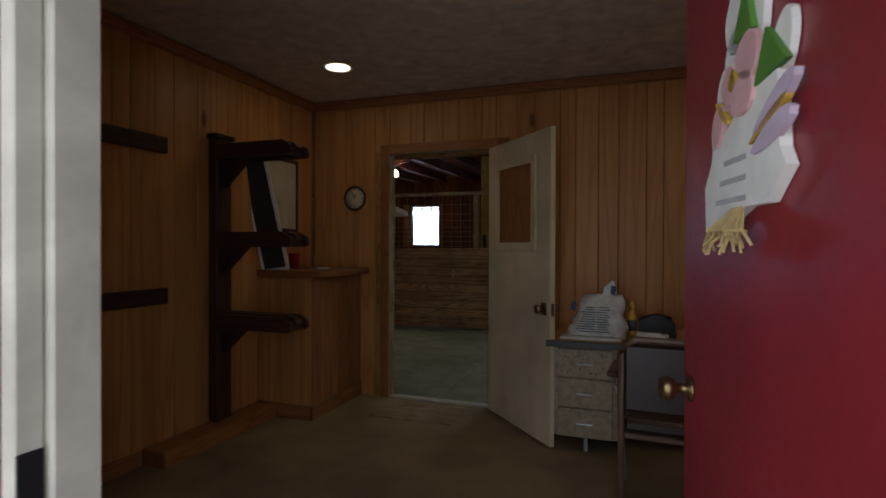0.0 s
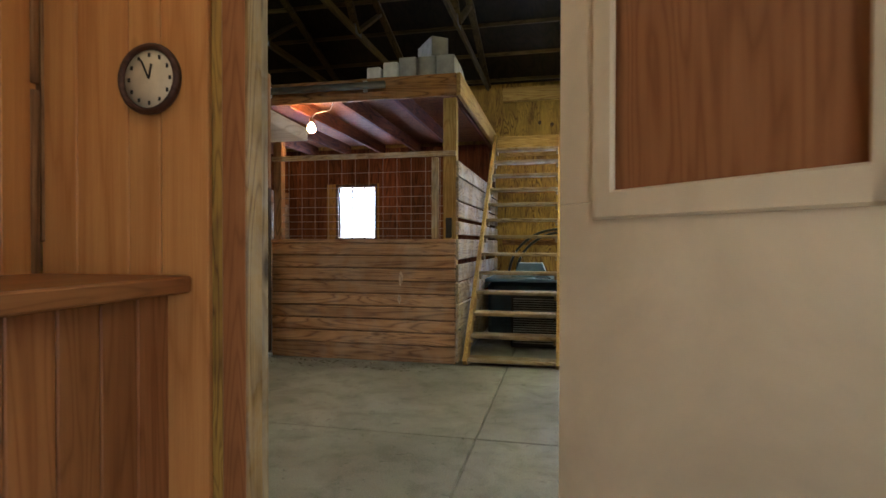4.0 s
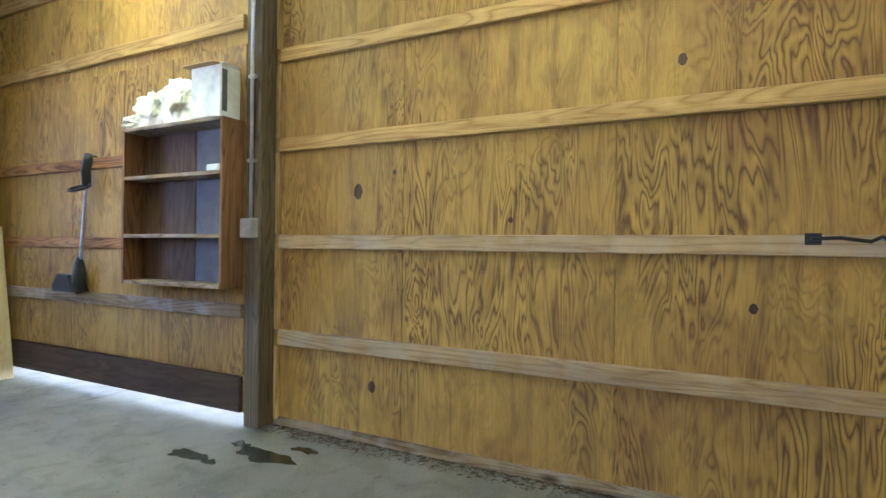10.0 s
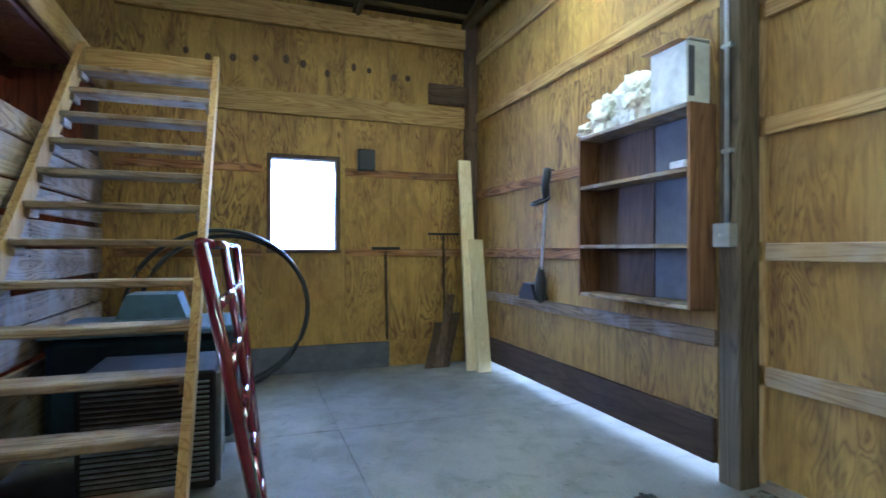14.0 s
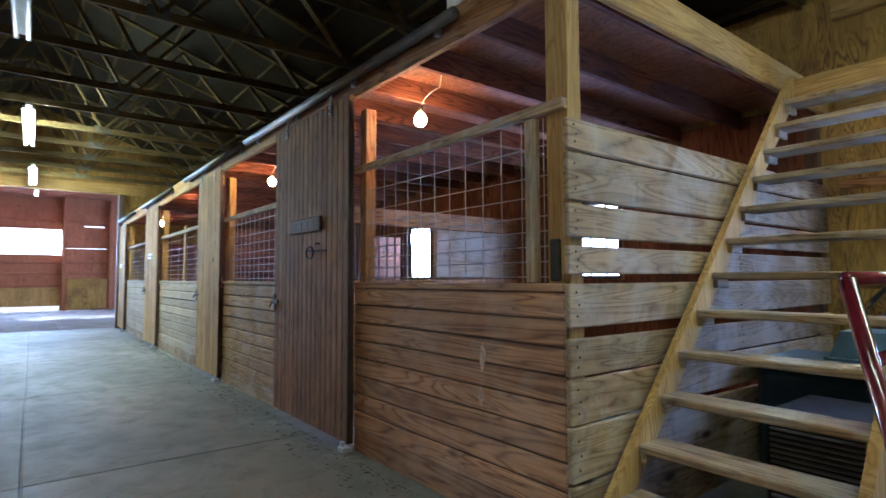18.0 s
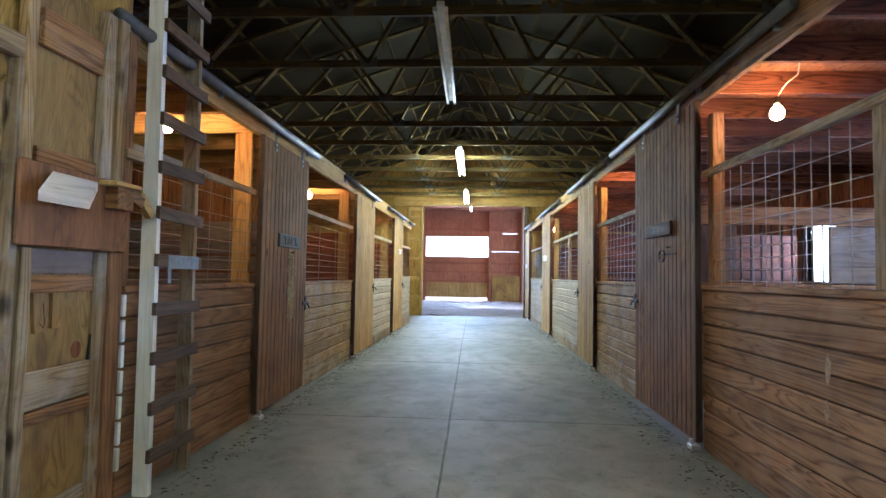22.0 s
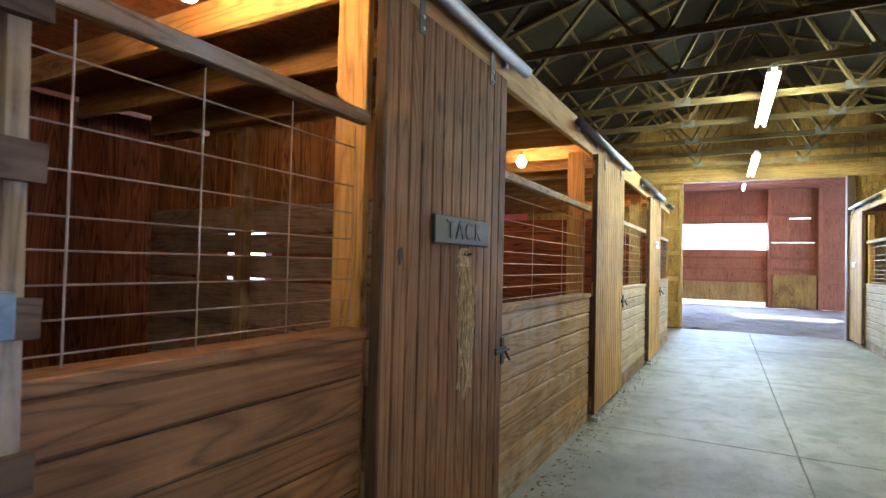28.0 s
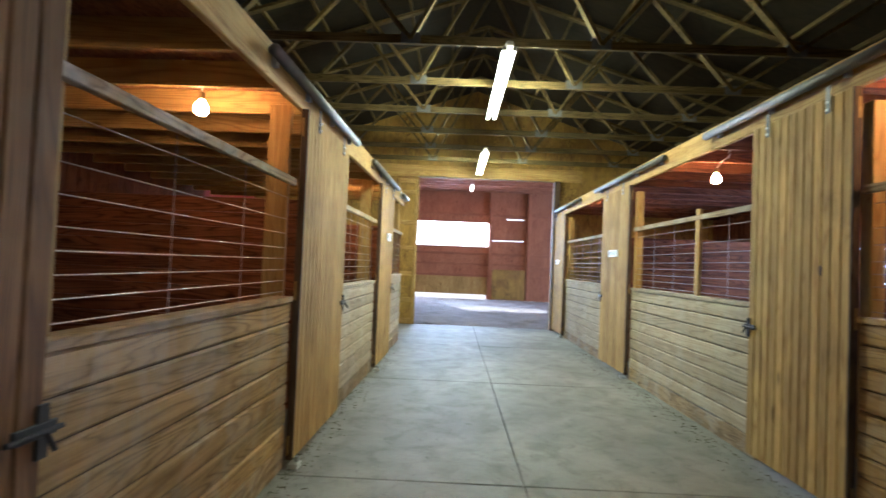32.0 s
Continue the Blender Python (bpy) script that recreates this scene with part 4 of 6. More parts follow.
# ---- shelf unit on the end door ----
shelf = thing("wall_shelf", "open brown wooden shelf unit on the end wall", "shelf")
for y in (7.87, 8.87):
    part("side", boxes((1.04, 1.222, y - 0.012, y + 0.012, 0.92, 2.03), bev=0.004), BROWNFIR["z"], shelf)
for z in (0.92, 1.25, 1.66, 2.005):
    part("board", boxes((1.04, 1.222, 7.883, 8.857, z, z + 0.026), bev=0.004), OLD["y"], shelf)
part("back", boxes((1.2, 1.2225, 7.883, 8.3, 0.95, 2.0)), GREYPLY, shelf, "grey panel at the back")
part("back", boxes((1.2, 1.2225, 8.303, 8.857, 0.95, 2.0)), DARK["z"], shelf)

CARD = plain("white_cardboard", (0.72, 0.71, 0.66), 0.75)
carton = thing("cardboard_box", "white cardboard box with an open flap on the shelf", "box")
part("body", boxes((1.05, 1.215, 7.89, 8.17, 2.033, 2.37), bev=0.006), CARD, carton)
part("flap", boxes((1.0, 1.06, 7.9, 8.2, 2.37, 2.376), bev=0.002), plain("brown_cardboard", (0.42, 0.27, 0.1), 0.8), carton, "brown inner side of an open flap")
part("flap", boxes((1.06, 1.2, 7.88, 8.16, 2.372, 2.382), bev=0.002), CARD, carton)
part("print", boxes((1.06, 1.1, 7.885, 7.89, 2.07, 2.34), bev=0.001), GREYPLY, carton)
BAG = plain("white_plastic_sheet", (0.82, 0.8, 0.68), 0.35, vary=0.12, scale=6)


def crumpled(name, at, size, mat, seed, parent):
    bm = bmesh.new()
    bmesh.ops.create_icosphere(bm, subdivisions=4, radius=1)
    for v in bm.verts:
        p = v.co.copy()
        q = Vector((round(p.x * 2.4), round(p.y * 2.4), round(p.z * 2.4))) * 0.12
        d = 0.78 + 0.38 * noise.noise(p * 2.1 + Vector((seed, 0, 0))) + 0.2 * noise.noise(p * 5.5 + Vector((0, seed, 0)))
        p = p * d
        v.co = Vector((at[0] + p.x * size[0], at[1] + p.y * size[1], max(at[2], at[2] + size[2] * 0.75 + p.z * size[2])))
    me = bpy.data.meshes.new("crumpled")
    bm.to_mesh(me)
    bm.free()
    return part(name, me, mat, parent, smooth=False)


bags = thing("plastic_sheeting", "crumpled white plastic bags heaped on the shelf", "plastic bag")
crumpled("bag", (1.12, 8.38, 2.033), (0.1, 0.2, 0.2), BAG, 3, bags)
crumpled("bag", (1.12, 8.66, 2.033), (0.09, 0.19, 0.16), BAG, 8, bags)
crumpled("bag", (1.11, 8.84, 2.033), (0.08, 0.13, 0.07), BAG, 15, bags)
item = thing("light_switch", "small white plastic part on the shelf", "switch")
part("body", boxes((1.05, 1.12, 7.9, 8.02, 1.688, 1.73), bev=0.008), WHITE, item)
part("lip", boxes((1.045, 1.05, 7.91, 8.01, 1.69, 1.71)), WHITE, item)

# string trimmer hanging on the wall
PLASTIC = plain("black_plastic", (0.02, 0.021, 0.024), 0.4)
trim = thing("string_trimmer", "black and silver string trimmer hanging on the wall", "garden tool")
ty = 9.5
part("shaft", rod((1.15, ty, 1.7), (1.15, ty + 0.08, 1.05), 0.012, 10), STEEL, trim, "bare aluminium shaft")
part("handle", tube([(1.15, ty - 0.015, 1.9), (1.14, ty - 0.03, 1.86), (1.13, ty - 0.02, 1.78), (1.15, ty, 1.66)], 0.034, 10), PLASTIC, trim, smooth=True)
part("guard_loop", tube([(1.1 + 0.06 * math.cos(a), ty + 0.01 + 0.1 * math.sin(a), 1.64 + 0.03 * math.cos(a)) for a in [k * math.pi / 8 for k in range(17)]], 0.012, 8), PLASTIC, trim, smooth=True)
part("motor", lathe([(0.02, 0.0), (0.045, 0.04), (0.05, 0.16), (0.035, 0.25), (0.016, 0.3)], (1.15, ty + 0.09, 0.8), 14), PLASTIC, trim, smooth=True)
part("shield", prism([(ty + 0.06, 0.82), (ty + 0.14, 0.95), (ty + 0.26, 0.96), (ty + 0.34, 0.87), (ty + 0.34, 0.82)], "x", 1.08, 1.21), PLASTIC, trim)
part("hook", rod((1.22, ty - 0.01, 1.9), (1.13, ty - 0.01, 1.9), 0.006, 6), IRON, trim)

# conduit and box on the post
cond = thing("electrical_conduit", "grey steel conduit with a switch box on the post", "conduit")
part("pipe", rod((1.195, 7.765, 1.38), (1.195, 7.765, 4.6), 0.0125, 10), STEEL, cond, smooth=True)
part("box", boxes((1.15, 1.213, 7.715, 7.82, 1.255, 1.38), bev=0.006), STEEL, cond)
part("toggle", boxes((1.138, 1.15, 7.76, 7.772, 1.31, 1.33)), WHITE, cond)
for z in (1.75, 2.3, 3.0):
    part("clip", boxes((1.186, 1.2145, 7.735, 7.795, z, z + 0.02), bev=0.001), STEEL, cond)

# two pale boards leaning in the corner, darker offcuts beside
for i, (x, top, y0, y1, w) in enumerate(((1.02, 2.2, 10.72, 10.98, 0.14), (1.1, 1.35, 10.62, 10.85, 0.15))):
    t = thing("leaning_board", "pale new pine board leaning in the corner", "board", "boards leaning in the corner")
    me = boxes((x - w / 2, x + w / 2, -0.018, 0.018, 0.0, top), bev=0.003)
    for v in me.vertices:
        v.co.y += y0 + (y1 - y0) * v.co.z / top
    part("plank", me, wood("new_pine", (0.6, 0.47, 0.26), (0.8, 0.69, 0.46), "z", knots=0.4, stain=0.1) if i == 0 else bpy.data.materials["new_pine"], t)
for x, top, dx in ((0.72, 0.75, 0.22), (0.8, 0.55, 0.2), (0.62, 0.45, 0.18)):
    t = thing("offcut", "dark offcut board leaning low against the wall", "board", "offcuts in the corner")
    me = boxes((x - 0.045, x + 0.045, BACK - 0.25, BACK - 0.225, 0.0, top), bev=0.003)
    for v in me.vertices:
        v.co.x += dx * v.co.z / top
        v.co.y += 0.19 * v.co.z / top
    part("plank", me, DARK["z"], t)

# hand tools and boxes on the back wall
rake = thing("garden_rake", "dark rusty rake hanging on the back wall", "rake")
part("head", boxes((0.66, 1.02, BACK - 0.09, BACK - 0.065, 1.4, 1.425)), IRON, rake)
for k in range(9):
    part("tine", rod((0.68 + k * 0.04, BACK - 0.08, 1.4), (0.68 + k * 0.04, BACK - 0.11, 1.34), 0.005, 6), IRON, rake)
part("handle", rod((0.84, BACK - 0.07, 1.4), (0.86, BACK - 0.05, 0.55), 0.014, 8), DARK["z"], rake)
fork = thing("shovel", "old shovel hanging on the back wall", "shovel")
part("handle", rod((0.2, BACK - 0.05, 1.2), (0.22, BACK - 0.05, 0.3), 0.015, 8), DARK["z"], fork)
part("grip", boxes((0.05, 0.35, BACK - 0.075, BACK - 0.045, 1.24, 1.27)), IRON, fork)
vent = thing("slatted_box", "dark slatted vent box high on the wall", "vent")
part("frame", boxes((0.68, 1.1, BACK - 0.06, BACK - 0.013, 2.83, 3.05)), DARK["x"], vent)
for k in range(2):
    part("slat", boxes((0.69, 1.1, BACK - 0.075, BACK - 0.061, 2.845 + k * 0.105, 2.93 + k * 0.105)), DARK["x"], vent)
panel = thing("fuse_box", "dark grey metal box beside the window", "electrical box")
part("body", boxes((-0.1, 0.08, BACK - 0.1, BACK - 0.031, 2.06, 2.28), bev=0.01), SLATE, panel)
part("door", boxes((-0.09, 0.07, BACK - 0.106, BACK - 0.1, 2.07, 2.27), bev=0.003), SLATE, panel)

# big loop of black pipe
hose = thing("water_pipe_coil", "loose coil of black plastic water pipe behind the stairs", "pipe coil")
for r, dx, dy in ((0.77, 0, 0), (0.72, 0.06, 0.06)):
    pts = []
    for k in range(33):
        a = math.radians(200 - 275 * k / 32)
        pts.append((-1.4 + dx + r * math.cos(a), 10.85 + dy + 0.12 * math.sin(a * 0.7), max(0.022, 0.7 + r * 0.93 * math.sin(a))))
    part("pipe", tube(pts, 0.021, 8), PLASTIC, hose, smooth=True)

# red tubular gate leaning by the stairs
GATE = plain("dark_red_gate_paint", (0.1, 0.008, 0.017), 0.2, vary=0.3, coat=0.7)
gate = thing("tube_gate", "dark red tubular steel gate leaning beside the stairs", "gate")
near0, near1 = Vector((-1.07, 7.72, 0.03)), Vector((-1.31, 7.68, 1.26))
back0, back1 = Vector((-1.1, 9.3, 0.03)), Vector((-1.235, 9.45, 1.26))
part("upright", rod(near0, near1, 0.024, 12), GATE, gate, smooth=True)
part("upright", rod(back0, back1, 0.024, 12), GATE, gate, smooth=True)
part("upright", rod(near0.lerp(back0, 0.5), near1.lerp(back1, 0.5), 0.02, 12), GATE, gate, smooth=True)
for k in range(6):
    f = 0.03 + 0.97 * k / 5
    part("rail", rod(near0.lerp(near1, f), back0.lerp(back1, f), 0.021, 12), GATE, gate, smooth=True)

# cooling unit and tank stowed under the stairs
ac = thing("air_conditioner", "old white air conditioner with wire grilles under the stairs", "appliance")
AC = plain("grimy_white_metal", (0.2, 0.2, 0.19), 0.5, vary=0.35)
part("body", boxes((-1.93, -1.31, 8.62, 9.2, 0.02, 0.62), bev=0.012), IRON, ac)
for k in range(20):
    z = 0.07 + k * 0.026
    part("louvre", boxes((-1.9, -1.34, 8.6, 8.619, z, z + 0.01), bev=0.002), AC, ac)
    part("louvre", boxes((-1.309, -1.288, 8.68, 9.05, z, z + 0.01), bev=0.002), AC, ac)
for y in (8.66, 9.06):
    part("frame", boxes((-1.309, -1.284, y - 0.012, y + 0.012, 0.04, 0.6)), AC, ac)
tank = thing("water_tank", "teal plastic tank with a pale blue lid", "tank")
TEAL = plain("teal_plastic", (0.012, 0.028, 0.042), 0.45, vary=0.4)
PALE = plain("pale_blue_plastic", (0.1, 0.16, 0.21), 0.4, vary=0.25)
part("body", boxes((-2.3, -1.22, 9.42, 10.15, 0.0, 0.7), bev=0.05), TEAL, tank)
part("lid", boxes((-2.33, -1.19, 9.38, 10.18, 0.7, 0.745), bev=0.02), PALE, tank)
part("handle", boxes((-1.7, -1.5, 9.5, 9.56, 0.745, 0.757), bev=0.01), IRON, tank)
seat = thing("plastic_tub", "upturned grey plastic tub on the tank lid", "tub")
part("tub", prism([(-2.0, 0.746), (-1.93, 0.93), (-1.62, 0.93), (-1.55, 0.746)], "y", 9.75, 10.1), PALE, seat)
part("rim", boxes((-2.02, -1.53, 9.73, 10.12, 0.746, 0.765), bev=0.008), PALE, seat)

# cinder blocks and white blocks on the loft
BLOCK = plain("grey_block", (0.34, 0.33, 0.31), 0.9)
for i, (u, v, dz, turn) in enumerate(((-0.12, 0.12, 0, 0), (-0.32, 0.13, 0, 3), (-0.5, 0.12, 0, -2), (-0.3, 0.14, 0.2, 35), (-0.14, 0.55, 0, 5))):
    t = thing("cinder_block", "grey hollow cinder block on the loft edge", "block", "blocks on the loft", m=R @ pose(u, v + 0.1, 2.871 + dz, 0, 0, turn))
    for bb in ((-0.09, 0.09, -0.2, -0.17, 0, 0.19), (-0.09, 0.09, 0.17, 0.2, 0, 0.19), (-0.09, 0.09, -0.015, 0.015, 0, 0.19), (-0.09, -0.062, -0.2, 0.2, 0, 0.19), (0.062, 0.09, -0.2, 0.2, 0, 0.19)):
        part("web", boxes(bb), BLOCK, t)
for u, w in ((-0.7, 0.16), (-0.88, 0.15)):
    t = thing("white_block", "white foam block on the loft edge", "block", "white blocks on the loft", m=R @ pose(u, 0.16, 2.871))
    part("block", boxes((-w / 2, w / 2, -0.1, 0.12, 0, 0.17 if u > -0.8 else 0.13), bev=0.012), WHITE, t)

# latch on the end wall with a scrap of blue cord
hook = thing("gate_hook", "rusty gate hook with blue cord on the end wall", "hook")
part("plate", boxes((END - 0.044, END - 0.037, 4.66, 4.72, 1.235, 1.285), bev=0.002), IRON, hook)
part("hook", tube([(END - 0.055, 4.7, 1.26), (END - 0.06, 4.6, 1.265), (END - 0.06, 4.5, 1.25), (END - 0.05, 4.46, 1.27), (END - 0.05, 4.44, 1.25)], 0.008, 8), IRON, hook)
part("cord", tube([(END - 0.05, 4.46, 1.26), (END - 0.055, 4.4, 1.265), (END - 0.05, 4.3, 1.255), (END - 0.045, 4.2, 1.25)], 0.007, 6), plain("blue_cord", (0.03, 0.13, 0.5), 0.7), hook)

# wet stains on the slab by the post
WET, wnn, wll, wb = material("wet_concrete", 0.18)
wb.inputs["Base Color"].default_value = (0.035, 0.04, 0.03, 1)
for x, y, r, q in ((0.92, 7.35, 0.2, 1), (0.98, 7.6, 0.09, 2), (0.72, 7.75, 0.14, 3), (1.08, 7.2, 0.1, 5), (0.7, 7.55, 0.06, 4)):
    pts = [(x + r * (0.5 + 0.6 * noise.noise(Vector((math.cos(a) * 1.5, math.sin(a) * 1.5, q)))) * math.cos(a) * 0.8 + 0, y + r * (0.9 + 0.7 * noise.noise(Vector((math.cos(a) * 1.5, math.sin(a) * 1.5, q + 9)))) * math.sin(a)) for a in [k * math.pi / 14 for k in range(28)]]
    tagged(part("wet_stain", prism(pts, "z", 0.0005, 0.0035), WET), "dark wet stain on the concrete floor", "stain", "wet stains by the post")

# litter swept against the foot of the walls
LITTER = plain("dusty_litter", (0.09, 0.065, 0.035), 0.95, vary=0.5, scale=40)


def litter(name, label, spots, n):
    vs, fs = [], []
    for x0, x1, y0, y1 in spots:
        for i in range(n):
            f = random.random()
            x, y = (x1 - (x1 - x0) * random.random() ** 2.2, y0 + (y1 - y0) * f) if abs(y1 - y0) > abs(x1 - x0) else (x0 + (x1 - x0) * f, y1 - (y1 - y0) * random.random() ** 2.2)
            a, ln, w = random.uniform(0, math.pi), random.uniform(0.006, 0.03), random.uniform(0.001, 0.004)
            h = random.uniform(0.001, 0.006)
            c, s2 = math.cos(a), math.sin(a)
            k = len(vs)
            vs += [(x - c * ln, y - s2 * ln, 0.001), (x + s2 * w, y - c * w, 0.001), (x + c * ln, y + s2 * ln, 0.002), (x - s2 * w, y + c * w, 0.001), (x, y, 0.002 + h)]
            fs += [[k, k + 1, k + 4], [k + 1, k + 2, k + 4], [k + 2, k + 3, k + 4], [k + 3, k, k + 4]]
    me = bpy.data.meshes.new("litter")
    me.from_pydata(vs, [], fs)
    return tagged(part(name, me, LITTER), label, "litter", kind="stuff")


litter("floor_litter", "dark hay dust and chips along the wall foot", [(1.2, 1.34, 4.1, 7.68)], 1500)
litter("floor_litter", "straw bits along the foot of the stalls", [(-14.0, -3.2, 4.4, 4.16), (-14.0, -2.5, 7.3, 7.6)], 900)

# ---- arena beyond the wide opening ----
ARENA_X = -27.8
RUST = {a: wood("rusty_boards_" + a, (0.2, 0.07, 0.035), (0.42, 0.18, 0.095), a, stain=0.3, spread=0.3) for a in "xyz"}
sand = tagged(part("arena_floor", boxes((ARENA_X - 0.2, ARCH - 0.1, -6, 18, -0.2, -0.02)), DIRT), "loose dark dirt arena floor", "ground", kind="structure")
bm = bmesh.new()
bmesh.ops.create_grid(bm, x_segments=70, y_segments=60, size=1)
for v in bm.verts:
    x, y = -22.5 + v.co.x * 5.2, 6 + v.co.y * 10
    v.co = Vector((x, y, -0.03 + 0.09 * abs(noise.fractal(Vector((x * 1.3, y * 1.3, 0)), 1.0, 2.0, 4))))
me = bpy.data.meshes.new("dirt")
bm.to_mesh(me)
bm.free()
part("loose_dirt", me, DIRT, sand)
far = wall_with_holes("wall_arena", "y", ARENA_X, 0.12, -6, 18, 0, 5.2, [(3.54, 6.72, 0.0, 0.2), (3.54, 6.72, 2.27, 3.3), (6.76, 8.3, 2.545, 2.56), (7.5, 8.2, 3.47, 3.5)], RUST["z"], "red-brown board wall of the arena with a wide opening")
for z in (0.96, 1.45, 1.9, 3.6):
    part("girt", boxes((ARENA_X + 0.12, ARENA_X + 0.16, -6, 18, z, z + 0.1)), RUST["y"], far)
part("kick_panel", boxes((ARENA_X + 0.121, ARENA_X + 0.15, 3.6, 6.73, 0.2, 0.95)), PINE["z"], far)
part("panel", boxes((ARENA_X + 0.3, ARENA_X + 0.34, 6.93, 8.33, 0.05, 1.3)), PLY, far)
part("post", boxes((ARENA_X + 0.16, ARENA_X + 0.3, 6.77, 6.91, 0, 4.6)), RUST["z"], far)
part("post", boxes((ARENA_X + 0.16, ARENA_X + 0.3, 8.4, 8.54, 0, 4.6)), RUST["z"], far)
wall_with_holes("wall_arena_south", "x", -6.1, 0.1, ARENA_X, ARCH - 0.1, 0, 5.2, [], RUST["z"], "red-brown arena side wall")
# unseen wall; its long opening is made up to let fill light in
wall_with_holes("wall_arena_north", "x", 18, 0.1, ARENA_X, ARCH - 0.1, 0, 5.2, [(-27, -18, 2.2, 3.4)], RUST["z"], "red-brown arena side wall")
wall_with_holes("wall_arena_east", "y", ARCH - 0.1, 0.09, BACK, 18, 0, 5.2, [], RUST["z"], "red-brown arena end wall")
wall_with_holes("wall_arena_east", "y", ARCH - 0.1, 0.09, -6, -0.2, 0, 5.2, [], RUST["z"], "red-brown arena end wall")
ceil = tagged(part("ceiling", boxes((ARENA_X, ARCH - 0.1, -6, 18, 4.75, 4.8), *[(ARENA_X + 0.4 + k * 0.61, ARENA_X + 0.44 + k * 0.61, -6, 18, 4.6, 4.75) for k in range(17)], bev=0), RUST["y"]), "red-brown board ceiling with close joists over the arena", "ceiling", kind="structure")
tagged(part("backdrop", boxes((-61, -60.9, -20, 32, -0.2, 9), bev=0), SKYGLOW), "bright white sky beyond the arena opening", "backdrop", kind="structure")
area("arena_opening_light", look((ARENA_X - 0.1, 5.14, 2.78), (-20, 5.6, 0)), 3.2, 1.0, 1500, (0.66, 0.78, 1.0))
# added lamp at the made-up side opening, brightens the arena
area("arena_side_light", look((-22.5, 18.1, 2.8), (-22.5, 8, 0)), 9, 1.2, 1900, (0.66, 0.78, 1.0))
for x in (-19.5, -22.3, -25.2):
    t = thing("fluorescent_light", "lit fluorescent fixture under the arena ceiling", "ceiling light", "lights in the arena")
    part("housing", boxes((x, x + 1.2, 5.78, 5.9, 4.36, 4.42), bev=0.01), WHITE, t)
    part("tube", rod((x, 5.84, 4.33), (x + 1.2, 5.84, 4.33), 0.03, 10), GLOWTUBE, t, smooth=True)
    part("hanger", rod((x + 0.6, 5.84, 4.42), (x + 0.6, 5.84, 4.76), 0.005, 6), STEEL, t)

# jambs and head of the wide opening
west = bpy.data.objects["wall_west"]
part("head_beam", boxes((ARCH, ARCH + 0.06, 3.4, 8.2, 3.5, 3.78), bev=0.008), PINE["y"], west)
part("jamb_post", boxes((ARCH, ARCH + 0.12, 7.55, 7.69, 0, 3.5), bev=0.008), DARK["z"], west)
leaf = thing("arena_door", "open pale plywood door leaf with cross rails", "door")
part("panel", boxes((ARCH + 0.02, ARCH + 0.045, 3.88, 4.34, 0.02, 3.44)), PLY, leaf)
for z in (0.04, 0.53, 1.14, 1.75, 2.35, 3.07, 3.34):
    part("rail", boxes((ARCH + 0.045, ARCH + 0.075, 3.88, 4.34, z, z + 0.1)), PINE["y"], leaf)
for y in (3.88, 4.28):
    part("stile", boxes((ARCH + 0.0755, ARCH + 0.095, y, y + 0.06, 0.02, 3.44)), PINE["z"], leaf)
# ---- office ----
before = {o.name for o in bpy.data.objects}
FR = 0.17
OX0, OX1, OY0, OY1, OZ = -2.92, 0.84, FR + 0.12, 3.79, 2.54
DX0, DX1, DH = -2.169, -1.235, 2.05
BEIGE = plain("beige_vinyl_floor", (0.26, 0.19, 0.1), 0.5, vary=0.35, scale=2.5)
office_floor = tagged(part("office_floor", boxes((OX0, OX1, OY0 - 0.12, OY1 + 0.062, -0.01, 0.003), bev=0.001), BEIGE), "worn beige vinyl floor of the office", "floor", kind="structure")
tagged(part("office_ceiling", boxes((OX0 - 0.05, OX1 + 0.05, OY0, OY1 + 0.062, OZ, OZ + 0.05), bev=0), plain("cream_ceiling_paint", (0.62, 0.55, 0.42), 0.8)), "dull cream painted office ceiling", "ceiling", kind="structure")
ow_n = wall_with_holes("office_wall_north", "x", OY1 + 0.03, 0.035, OX0, 1.36, 0, 3.5, [(DX0 - 0.02, DX1 + 0.02, 0, DH + 0.02)], PLY, "office partition of knotty pine boards")
ow_w = wall_with_holes("office_wall_west", "y", OX0 - 0.1, 0.08, OY0, OY1 + 0.03, 0, 3.0, [], PLY, "office side wall of knotty pine boards")
ow_e = wall_with_holes("office_wall_east", "y", OX1 + 0.02, 0.1, OY0, OY1 + 0.03, 0, 3.0, [], PLY, "office side wall of knotty pine boards")


def panelling(parent, axis, at, out, lo, hi, z0, z1, holes=()):
    """Upright V-jointed boards along a wall, cut round the openings."""
    x, k = lo, 0
    while x < hi - 0.01:
        w = (0.14, 0.19, 0.115, 0.165)[k % 4]
        e = min(x + w, hi)
        spans = [(z0, z1)]
        for a, b, h0, h1 in holes:
            if x < b and e > a:
                spans = [(h1, z1)] if h0 <= z0 else [(z0, h0), (h1, z1)]
        for c, d in spans:
            t0, t1 = sorted((at, at + out))
            part("board", boxes((x + 0.0015, e - 0.0015, t0, t1, c, d) if axis == "x" else (t0, t1, x + 0.0015, e - 0.0015, c, d), bev=0.0035), KNOTTY, parent)
        x, k = e, k + 1


